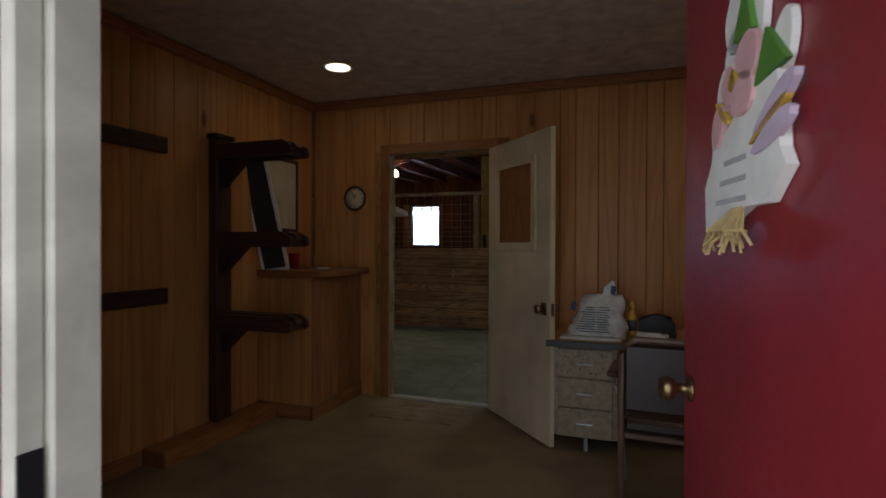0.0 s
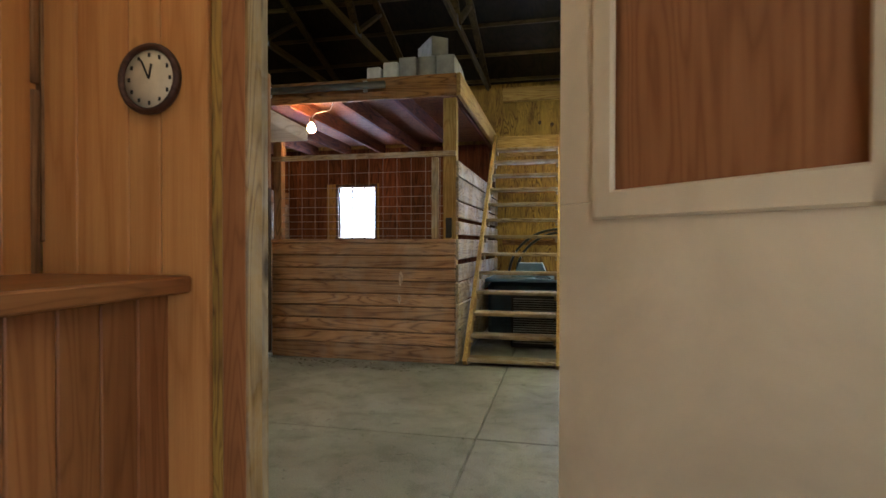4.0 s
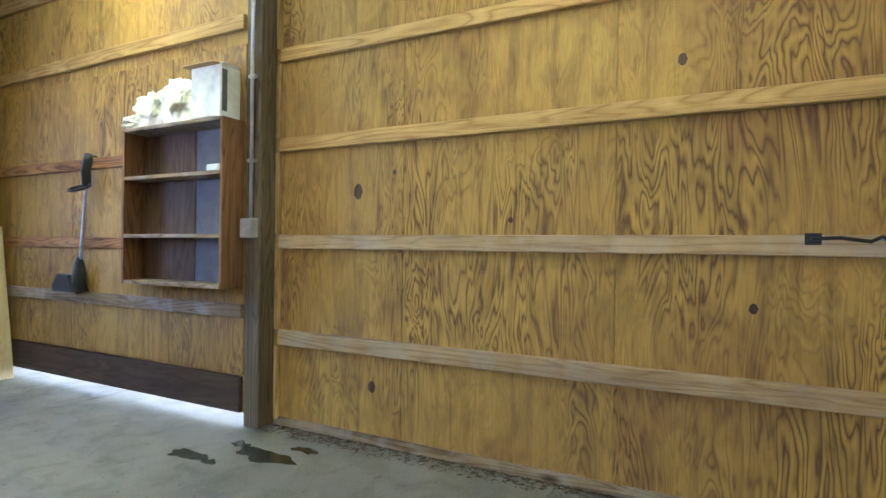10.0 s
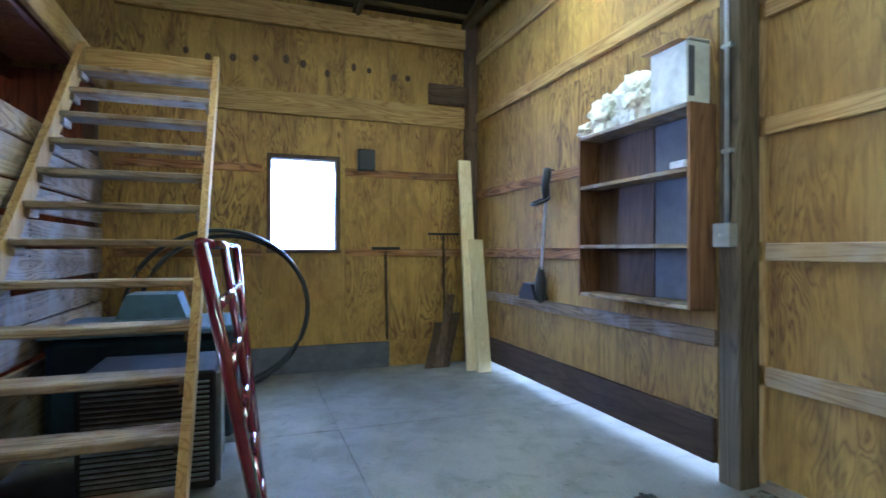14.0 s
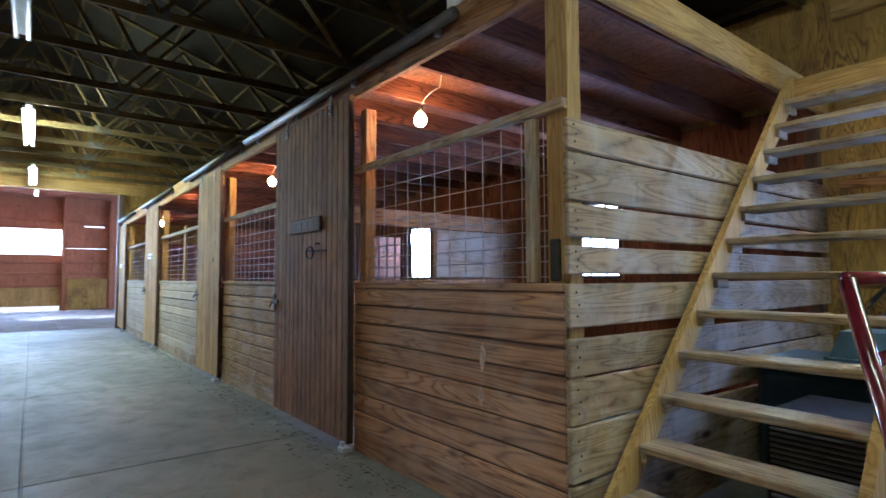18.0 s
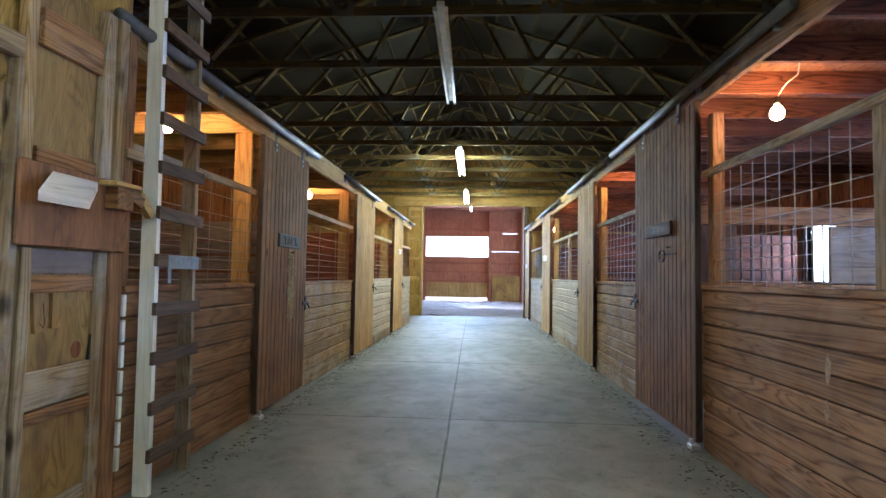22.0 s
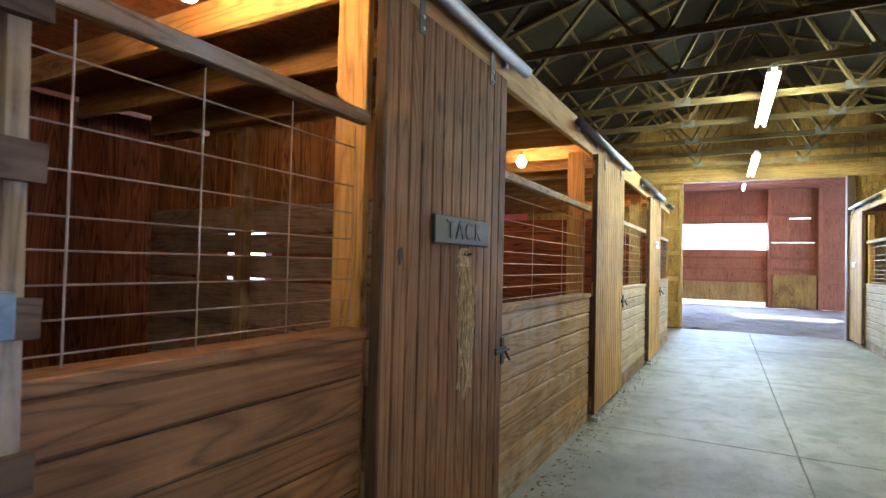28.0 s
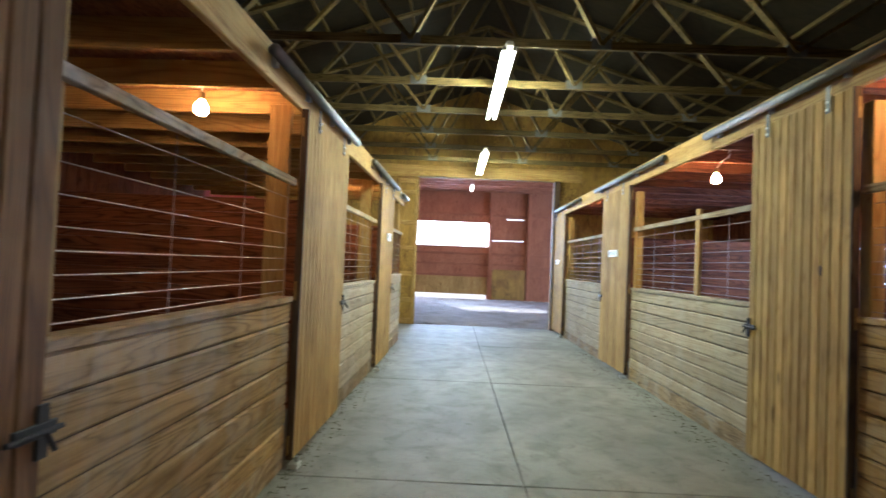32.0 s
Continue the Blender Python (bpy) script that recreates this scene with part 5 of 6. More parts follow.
panelling(ow_n, "x", OY1 + 0.029, -0.022, OX0, OX1, 0.003, OZ, [(DX0 - 0.02, DX1 + 0.02, 0, DH + 0.02)])
panelling(ow_w, "y", OX0 - 0.019, 0.02, OY0, OY1, 0.003, OZ)
panelling(ow_e, "y", OX1 + 0.019, -0.02, OY0, OY1, 0.003, OZ)
ow_s = thing("office_wall_south", "knotty pine lining inside the front wall", "wall", kind="structure")
panelling(ow_s, "x", OY0 + 0.001, 0.02, OX0, OX1, 0.003, OZ, [(-1.05, 0.116, 0, 2.1)])
# mouldings
for bb, ax in (((OX0, OX1, OY1 - 0.03, OY1 + 0.006, OZ - 0.08, OZ - 0.002), "x"), ((OX0 + 0.002, OX0 + 0.04, OY0 + 0.03, OY1 - 0.031, OZ - 0.08, OZ - 0.002), "y"), ((OX1 - 0.04, OX1 - 0.002, OY0 + 0.03, OY1 - 0.031, OZ - 0.08, OZ - 0.002), "y")):
    tagged(part("trim", boxes(bb, bev=0.012), TRIM[ax]), "brown wooden moulding under the office ceiling", "trim", kind="structure")
for bb, ax in (((DX1 + 0.11, OX1, OY1 - 0.008, OY1 + 0.006, 0.003, 0.1), "x"), ((OX0 + 0.001, OX0 + 0.018, OY0 + 0.03, 2.0, 0.003, 0.1), "y")):
    tagged(part("baseboard", boxes(bb, bev=0.006), TRIM[ax]), "brown wooden baseboard of the office", "baseboard", kind="structure")

# office door frame and open door
frame_o = thing("door_1", "brown cased doorway from office to barn", "door frame", kind="structure")
for bb, ax in (((DX0 - 0.085, DX0 - 0.005, OY1 - 0.012, OY1 + 0.006, 0.003, DH + 0.08), "z"), ((DX1 + 0.005, DX1 + 0.085, OY1 - 0.012, OY1 + 0.006, 0.003, DH + 0.08), "z"), ((DX0 - 0.005, DX1 + 0.005, OY1 - 0.012, OY1 + 0.006, DH + 0.005, DH + 0.08), "x")):
    part("casing", boxes(bb, bev=0.005), TRIM[ax], frame_o)
for bb, ax in (((DX0 - 0.02, DX0, OY1 - 0.01, OY1 + 0.066, 0.003, DH), "z"), ((DX1, DX1 + 0.02, OY1 - 0.01, OY1 + 0.066, 0.003, DH), "z"), ((DX0, DX1, OY1 - 0.01, OY1 + 0.066, DH, DH + 0.02), "x")):
    part("jamb", boxes(bb, bev=0.003), GOLD[ax], frame_o)
for bb, ax in (((DX0 - 0.055, DX0 - 0.012, OY1 + 0.0665, OY1 + 0.122, 0.003, DH + 0.1), "z"), ((DX1 + 0.012, DX1 + 0.11, OY1 + 0.0665, OY1 + 0.122, 0.003, DH + 0.1), "z"), ((DX0 - 0.055, DX1 + 0.11, OY1 + 0.0665, OY1 + 0.122, DH + 0.101, DH + 0.2), "x")):
    part("casing", boxes(bb, bev=0.004), OLD[ax], frame_o, "whitish weathered casing on the barn side")
part("threshold", boxes((DX0, DX1, OY1 - 0.01, OY1 + 0.062, 0.003, 0.02), bev=0.006), STEEL, frame_o)

CREAM = plain("dirty_cream_paint", (0.62, 0.52, 0.34), 0.5, vary=0.28, scale=2.2)
odoor = thing("office_door", "grubby cream panel door with a wooden window, open", "door", m=pose(-1.28, 3.735, 0, 0, 0, -48.5))
W = 0.86
for bb in ((0, W, -0.018, 0.018, 0.02, 1.29), (0, 0.16, -0.018, 0.018, 1.29, 2.04), (W - 0.2, W, -0.018, 0.018, 1.29, 2.04), (0.16, W - 0.2, -0.018, 0.018, 1.86, 2.04)):
    part("panel", boxes(bb, bev=0.002), CREAM, odoor)
for s in (-1, 1):
    for bb in ((0.15, W - 0.19, 0.018 * s, 0.034 * s, 1.25, 1.31), (0.15, W - 0.19, 0.018 * s, 0.034 * s, 1.84, 1.9), (0.12, 0.18, 0.018 * s, 0.034 * s, 1.25, 1.9), (W - 0.22, W - 0.16, 0.018 * s, 0.034 * s, 1.25, 1.9)):
        part("moulding", boxes(bb, bev=0.01), CREAM, odoor)
part("window_infill", boxes((0.16, W - 0.2, -0.006, 0.006, 1.29, 1.86)), TRIM["z"], odoor, "brown board in place of the glass")
for s in (-1, 1):
    k = part("knob", lathe([(0.012, 0.0), (0.012, 0.03), (0.026, 0.036), (0.03, 0.05), (0.024, 0.064), (0.004, 0.068)], (0, 0, 0), 16), BRASS, odoor, smooth=True)
    k.matrix_basis = pose(W - 0.07, s * 0.018, 0.885, -s * 90, 0, 0)
    part("rose", boxes((W - 0.1, W - 0.04, s * 0.018, s * 0.022, 0.845, 0.925), bev=0.002), BRASS, odoor)
part("strike_plate", boxes((W - 0.0005, W + 0.002, -0.012, 0.012, 0.845, 0.925), bev=0.001), BRASS, odoor)

# front door of the office: red, open inwards, with its jamb
fdoor = thing("front_door", "dark red panel front door standing open", "door", m=pose(0.072, 0.3, 0, 0, 0, 100.9))
part("leaf", boxes((0, 0.85, -0.022, 0.022, 0.02, 2.03), bev=0.004), RED, fdoor)
k = part("knob", lathe([(0.03, 0.0), (0.03, 0.006), (0.012, 0.01), (0.012, 0.034), (0.026, 0.042), (0.03, 0.056), (0.022, 0.07), (0.004, 0.074)], (0, 0, 0), 18), BRASS, fdoor, "worn brass knob", smooth=True)
k.matrix_basis = pose(0.795, 0.022, 0.955, -90, 0, 0)
part("latch_plate", boxes((0.8495, 0.852, -0.012, 0.012, 0.89, 0.97), bev=0.001), BRASS, fdoor)
JAMB = plain("weathered_cream_paint", (0.68, 0.62, 0.5), 0.6, vary=0.3, scale=5)
fr = thing("door_2", "weathered cream jamb of the front doorway", "door frame", kind="structure")
part("jamb", boxes((-1.056, -1.028, FR + 0.012, FR + 0.055, 0, 2.06), bev=0.004), JAMB, fr)
part("outer_casing", boxes((-1.106, -1.066, FR - 0.03, FR + 0.01, 0, 2.1), bev=0.004), RED, fr, "red painted outer casing")
part("stop", boxes((-1.046, -1.016, FR + 0.057, FR + 0.135, 0, 2.05), bev=0.004), JAMB, fr)
part("jamb", boxes((0.066, 0.096, FR - 0.03, FR + 0.12, 0, 2.06), bev=0.004), JAMB, fr)
part("head", boxes((-1.02, 0.066, FR - 0.03, FR + 0.12, 2.06, 2.09), bev=0.004), JAMB, fr)
part("strike", boxes((-1.0275, -1.023, FR + 0.014, FR + 0.05, 0.86, 1.0), bev=0.001), IRON, fr, "rusty strike plate")

# painted wooden plaque with flowers and a straw tuft on the red door
plaque = thing("door_plaque", "painted wooden flower plaque with a straw tuft", "door decoration", m=fdoor.matrix_world.copy())
CHALK = plain("chalky_white_paint", (0.78, 0.76, 0.7), 0.7, vary=0.12, scale=12)
PINK = plain("pale_pink_paint", (0.72, 0.42, 0.42), 0.6)
LILAC = plain("lilac_paint", (0.6, 0.48, 0.6), 0.6)
GREEN = plain("leaf_green_paint", (0.1, 0.25, 0.03), 0.6)
YELLOW = plain("yellow_paint", (0.65, 0.4, 0.06), 0.6)
STRAW = plain("dry_straw", (0.5, 0.36, 0.15), 0.85, vary=0.4, scale=20)


def petal(name, u, z, ru, rz, turn, mat, d, thick=0.012):
    pts = []
    for i in range(14):
        a = 2 * math.pi * i / 14
        p, q = ru * math.cos(a), rz * math.sin(a) * (1 - 0.25 * math.cos(a))
        c, s2 = math.cos(math.radians(turn)), math.sin(math.radians(turn))
        pts.append((u + p * c - q * s2, z + p * s2 + q * c))
    return part(name, prism(pts, "y", d, d + thick), mat, plaque)


PU, PZ = 0.45, 1.41


def flip(*pts):
    return [(PU - x, PZ + z) for x, z in pts]


part("board", prism(flip((-0.18, -0.1), (-0.19, 0.0), (-0.13, 0.07), (-0.02, 0.12), (0.04, 0.14), (0.13, 0.15), (0.14, 0.03), (0.16, 0.0), (0.1, -0.05), (0.02, -0.05), (-0.11, -0.09)), "y", 0.024, 0.042), CHALK, plaque)
for x, z, ru, rz, turn in ((-0.06, 0.22, 0.04, 0.06, 8), (-0.1, 0.17, 0.04, 0.05, -4), (-0.14, 0.1, 0.03, 0.05, -10), (0.13, 0.19, 0.03, 0.045, 12), (0.03, 0.27, 0.04, 0.06, 0), (-0.06, 0.29, 0.04, 0.06, 5), (-0.15, 0.05, 0.02, 0.04, 0)):
    petal("petal", PU - x, PZ + z, ru, rz, turn, CHALK, 0.024)
for x, z, ru, rz, turn, mm in ((0.03, 0.2, 0.045, 0.04, 10, PINK), (0.01, 0.14, 0.05, 0.035, -20, PINK), (-0.05, 0.17, 0.03, 0.035, 0, PINK), (-0.1, 0.11, 0.025, 0.04, 30, PINK), (0.13, 0.095, 0.075, 0.016, -25, LILAC), (0.12, 0.055, 0.07, 0.016, -18, LILAC), (0.11, 0.075, 0.07, 0.007, -22, YELLOW), (-0.08, 0.13, 0.04, 0.008, 40, YELLOW), (-0.03, 0.175, 0.018, 0.02, 0, YELLOW)):
    petal("petal", PU - x, PZ + z, ru, rz, turn, mm, 0.037)
part("leaf", prism(flip((0.06, 0.14), (0.17, 0.15), (0.1, 0.22)), "y", 0.037, 0.047), GREEN, plaque)
part("leaf", prism(flip((-0.03, 0.24), (0.05, 0.24), (0.02, 0.33)), "y", 0.037, 0.047), GREEN, plaque)
INKGREY = plain("grey_ink", (0.45, 0.44, 0.43), 0.8)
for r in range(3):
    part("writing_bar", boxes((PU - 0.02, PU + 0.12 - 0.02 * r, 0.0425, 0.0435, PZ - 0.04 + 0.035 * r, PZ - 0.03 + 0.035 * r), bev=0.0004), INKGREY, plaque)
for i in range(46):
    u, e = random.uniform(-0.08, 0.08), random.uniform(-0.135, -0.085)
    part("straw", tube([(PU + 0.02 + 0.3 * u, 0.04, PZ - 0.05), (PU + 0.02 + 0.8 * u, 0.05 + random.uniform(0, 0.03), PZ - 0.09), (PU + 0.03 + 1.2 * u, 0.045 + random.uniform(0, 0.03), PZ + e)], 0.003, 5), STRAW, plaque)

# low boxed counter in the corner, with ledge
counter = thing("corner_counter", "built-in counter boxed with upright brown boards", "counter")
part("body", boxes((OX0 + 0.004, -2.46, 3.06, OY1 - 0.002, 0.003, 1.05), bev=0.004), KNOTTY, counter)
for k in range(6):
    part("board", boxes((-2.46, -2.448, 3.062 + k * 0.123, 3.182 + k * 0.123, 0.1, 1.04), bev=0.004), TRIM["z"], counter)
for k in range(3):
    part("board", boxes((OX0 + 0.01 + k * 0.15, OX0 + 0.157 + k * 0.15, 3.048, 3.059, 0.1, 1.04), bev=0.004), KNOTTY, counter)
part("top", boxes((OX0 + 0.004, -2.36, 3.02, OY1 - 0.002, 1.05, 1.1), bev=0.006), TRIM["y"], counter)
part("skirting", boxes((-2.447, -2.43, 3.03, OY1 - 0.002, 0.003, 0.11), bev=0.005), TRIM["y"], counter)
part("skirting", boxes((OX0 + 0.004, -2.43, 3.03, 3.047, 0.003, 0.11), bev=0.005), TRIM["x"], counter)
plinth = thing("low_plinth", "low brown boxed plinth along the office wall", "plinth")
part("box", boxes((OX0 + 0.003, -2.75, 2.02, 3.028, 0.003, 0.1), bev=0.006), TRIM["y"], plinth)
part("edge", boxes((-2.75, -2.735, 2.02, 3.028, 0.003, 0.105), bev=0.003), TRIM["y"], plinth)

# saddle racks on a post
rack_post = thing("rack_post", "dark stained post carrying three saddle racks", "post")
part("post", boxes((OX0 + 0.003, OX0 + 0.075, 2.54, 2.68, 0.1, 2.0), bev=0.006), WALNUT["z"], rack_post)
part("cap", boxes((OX0 + 0.003, OX0 + 0.09, 2.52, 2.7, 2.0, 2.03), bev=0.006), WALNUT["x"], rack_post)
for z in (1.93, 1.35, 0.81):
    t = thing("saddle_rack", "dark stained wooden saddle rack with rounded front", "saddle rack", "saddle racks on the post")
    x0, x1 = OX0 + 0.076, -2.24
    pr = [(x0, z - 0.075), (x1 - 0.02, z - 0.075), (x1, z - 0.06), (x1 - 0.01, z - 0.01), (x1 - 0.07, z + 0.02), (x0, z + 0.02)]
    part("top_board", prism(pr[:1] + [(x1 - 0.02, z - 0.03), (x1 - 0.005, z - 0.02), (x1 - 0.03, z + 0.01), (x1 - 0.09, z + 0.025), (x0, z + 0.025), (x0, z - 0.03)][0:], "y", 2.58, 2.64), WALNUT["x"], t)
    for s in (-1, 1):
        part("side_board", prism(pr, "y", 2.61 + s * 0.09 - 0.012, 2.61 + s * 0.09 + 0.012), WALNUT["x"], t)
    part("front_block", boxes((x1 - 0.06, x1 - 0.03, 2.535, 2.685, z - 0.07, z - 0.01)), WALNUT["y"], t)
    part("slat", boxes((x0, x1 - 0.06, 2.545, 2.575, z - 0.012, z + 0.018), bev=0.004), WALNUT["x"], t)
    part("slat", boxes((x0, x1 - 0.06, 2.645, 2.675, z - 0.012, z + 0.018), bev=0.004), WALNUT["x"], t)
    part("brace", prism([(x0, z - 0.076), (x0 + 0.2, z - 0.076), (x0, z - 0.26), (x0, z - 0.2)], "y", 2.585, 2.635), WALNUT["z"], t)
for z in (1.84, 0.93):
    t = thing("wall_cleat", "dark red-brown board fixed flat to the wall", "board", "boards on the office wall")
    part("board", boxes((OX0 + 0.002, OX0 + 0.03, 0.9, 2.19, z, z + 0.095), bev=0.005), WALNUT["y"], t)
    for y in (1.0, 1.6, 2.1):
        part("screw", rod((OX0 + 0.03, y, z + 0.05), (OX0 + 0.034, y, z + 0.05), 0.006, 8), IRON, t)

# mirror, leaning screen, cup, clock, ceiling light
MIRROR = plain("pale_cream_board", (0.6, 0.52, 0.38), 0.25, vary=0.25, scale=4)
mirror = thing("framed_board", "dark framed pale board on the office wall", "board")
part("glass", boxes((OX0 + 0.012, OX0 + 0.018, 3.05, 3.5, 1.42, 1.96), bev=0), MIRROR, mirror)
for bb, ax in (((OX0 + 0.002, OX0 + 0.026, 3.02, 3.05, 1.39, 1.99), "z"), ((OX0 + 0.002, OX0 + 0.026, 3.5, 3.53, 1.39, 1.99), "z"), ((OX0 + 0.002, OX0 + 0.026, 3.05, 3.5, 1.39, 1.42), "y"), ((OX0 + 0.002, OX0 + 0.026, 3.05, 3.5, 1.96, 1.99), "y")):
    part("frame", boxes(bb, bev=0.006), WALNUT[ax], mirror)
MESH = plain("black_fly_screen", (0.025, 0.024, 0.022), 0.8)
screen = thing("window_screen", "white framed fly screen leaning on the rack", "window screen", m=pose(-2.73, 3.14, 1.1, 10, -9, 20))
part("mesh", boxes((-0.16, 0.0, -0.004, 0.004, 0.02, 0.85), bev=0), MESH, screen)
for bb in ((-0.183, -0.16, -0.01, 0.01, 0, 0.87), (0.0, 0.025, -0.01, 0.01, 0, 0.87), (-0.16, 0.0, -0.01, 0.01, 0, 0.025), (-0.16, 0.0, -0.01, 0.01, 0.845, 0.87)):
    part("frame", boxes(bb, bev=0.003), WHITE, screen)
cup = thing("plastic_cup", "red plastic cup on the counter", "cup")
CUPRED = plain("red_plastic", (0.3, 0.015, 0.015), 0.35)
part("cup", lathe([(0.03, 0.0), (0.044, 0.115), (0.046, 0.12), (0.042, 0.12), (0.028, 0.006)], (-2.73, 3.24, 1.1), 18), CUPRED, cup, smooth=True)
part("rim", tube([(-2.73 + 0.045 * math.cos(k * math.pi / 10), 3.24 + 0.045 * math.sin(k * math.pi / 10), 1.22) for k in range(21)], 0.0025, 6), CUPRED, cup)
tin = thing("small_dish", "small white dish on the counter edge", "dish")
part("dish", lathe([(0.03, 0.0), (0.05, 0.012), (0.052, 0.016), (0.02, 0.006)], (-2.45, 3.2, 1.1), 16), WHITE, tin, smooth=True)

clock = thing("wall_clock", "round white clock with a dark red rim", "clock")
CX, CZ = -2.5, 1.69
o = part("face", lathe([(0.088, 0.0), (0.088, 0.012), (0.001, 0.013)], (0, 0, 0), 28), plain("aged_cream_dial", (0.6, 0.5, 0.33), 0.5), clock)
o.matrix_basis = pose(CX, OY1 + 0.005, CZ, 90, 0, 0)
o = part("rim", lathe([(0.088, 0.0), (0.105, 0.004), (0.108, 0.016), (0.1, 0.028), (0.09, 0.024), (0.087, 0.014)], (0, 0, 0), 28, False), WALNUT["x"], clock, smooth=True)
o.matrix_basis = pose(CX, OY1 + 0.006, CZ, 90, 0, 0)
for ang, ln in ((12, 0.045), (-25, 0.065)):
    a = math.radians(ang)
    part("pointer", beam3((CX, OY1 - 0.01, CZ), (CX + ln * math.sin(a), OY1 - 0.01, CZ + ln * math.cos(a)), 0.003, 0.006, (0, 1, 0)), IRON, clock)
for k in range(12):
    a = k * math.pi / 6
    part("mark", boxes((CX + 0.072 * math.sin(a) - 0.004, CX + 0.072 * math.sin(a) + 0.004, OY1 - 0.0095, OY1 - 0.0075, CZ + 0.072 * math.cos(a) - 0.006, CZ + 0.072 * math.cos(a) + 0.006), bev=0.0003), IRON, clock)

can = thing("recessed_light", "round recessed ceiling light, lit", "ceiling light")
part("lens", lathe([(0.085, -0.006), (0.085, 0.0)], (-2.2, 3.0, OZ), 24), glow("lit_lens", (1.0, 0.85, 0.55), 9.0), can)
part("ring", lathe([(0.087, -0.002), (0.105, -0.006), (0.108, 0.0)], (-2.2, 3.0, OZ), 24, False), WHITE, can, smooth=True)
area("recessed_lamp", look((-2.2, 3.0, OZ - 0.02), (-2.2, 3.0, 0)), 0.15, 0.15, 4, (1.0, 0.78, 0.45))
copy_thing(can, pose(2.35, -0.75, 0))
area("recessed_lamp", look((0.15, 2.25, OZ - 0.02), (0.15, 2.25, 0)), 0.15, 0.15, 11, (1.0, 0.78, 0.45))
area("doorway_skylight", look((-0.45, -0.9, 1.3), (-0.45, 1, 1.2)), 2.2, 2.2, 105, (1.0, 0.96, 0.9))

# steel desk
DESK = plain("worn_tan_metal", (0.3, 0.225, 0.14), 0.5, vary=0.35, scale=25)
desk = thing("office_desk", "old tan metal desk with a brown top, chrome pulls", "desk")
DT = 0.7
part("top", boxes((-0.74, 0.82, 3.06, 3.79, DT - 0.022, DT), bev=0.006), wood("desk_laminate", (0.3, 0.15, 0.045), (0.46, 0.26, 0.09), "x", rough=0.4, knots=0, stain=0.2, bump=0.05), desk)
part("edge_strip", boxes((-0.745, 0.82, 3.05, 3.06, DT - 0.035, DT + 0.001), bev=0.004), PLASTIC, desk, "black rubber edge")
for x0, x1, hs in ((-0.71, -0.31, (0.475, 0.29, 0.105)), (0.38, 0.8, (0.44, 0.105))):
    part("pedestal", boxes((x0, x1, 3.1, 3.76, 0.1, DT - 0.024), bev=0.006), DESK, desk)
    tops = list(hs)
    prev = DT - 0.04
    for z in tops:
        d = part("drawer", boxes((x0 + 0.035, x1 - 0.035, 3.078, 3.099, z, prev - 0.008), bev=0.005), DESK, desk)
        m = (x0 + x1) / 2
        zz = (z + prev) / 2
        part("pull", tube([(m - 0.05, 3.078, zz), (m - 0.045, 3.062, zz - 0.004), (m + 0.045, 3.062, zz - 0.004), (m + 0.05, 3.078, zz)], 0.006, 8), STEEL, d, "chrome pull")
        prev = z
    for x in (x0 + 0.2,):
        for y in (3.15, 3.7):
            part("leg", rod((x, y, 0.003), (x, y, 0.1), 0.014, 10), STEEL, desk)
part("apron", boxes((-0.3, 0.37, 3.13, 3.15, 0.6, DT - 0.024)), DESK, desk)
# dark sheet added at the back to stand in for the knee hole's shade
part("modesty_panel", boxes((-0.309, 0.379, 3.7, 3.72, 0.08, DT - 0.024)), plain("kneehole_shade_brown", (0.05, 0.035, 0.025), 0.6), desk)
RUSTY = plain("rust_speck", (0.035, 0.018, 0.01), 0.9)
for i in range(60):
    u, w, r = random.uniform(-0.66, -0.36), random.uniform(0.49, 0.65), random.uniform(0.0015, 0.005)
    part("rust_speck", prism([(u + r * math.cos(k * math.pi / 3), w + r * 0.8 * math.sin(k * math.pi / 3)) for k in range(6)], "y", 3.0772, 3.0785), RUSTY, desk)

# armchair of tubular steel, back towards the room
VINYL = plain("dark_brown_vinyl", (0.035, 0.014, 0.01), 0.4, vary=0.2)
TUBEPAINT = plain("taupe_tube_paint", (0.16, 0.095, 0.06), 0.4, vary=0.2)
chair = thing("office_chair", "old brown vinyl armchair with a metal tube frame", "chair", m=pose(-0.075, 2.53, 0.003, 0, 0, -4))
cw = 0.195
pts = [(-cw, -0.16, 0.0), (-cw, -0.19, 0.45), (-cw, -0.22, 0.78), (-cw + 0.02, -0.225, 0.83), (-cw + 0.07, -0.225, 0.855), (cw - 0.07, -0.225, 0.855), (cw - 0.02, -0.225, 0.83), (cw, -0.22, 0.78), (cw, -0.19, 0.45), (cw, -0.16, 0.0)]
part("back_frame", tube(pts, 0.016, 10), TUBEPAINT, chair, smooth=True)
part("backrest", boxes((-cw + 0.014, cw - 0.014, -0.235, -0.19, 0.52, 0.835), bev=0.015), VINYL, chair)
part("seat", boxes((-0.19, 0.19, -0.17, 0.27, 0.4, 0.47), bev=0.025), VINYL, chair)
part("seat_rail", boxes((-0.195, 0.195, -0.18, 0.25, 0.375, 0.4), bev=0.008), TUBEPAINT, chair)
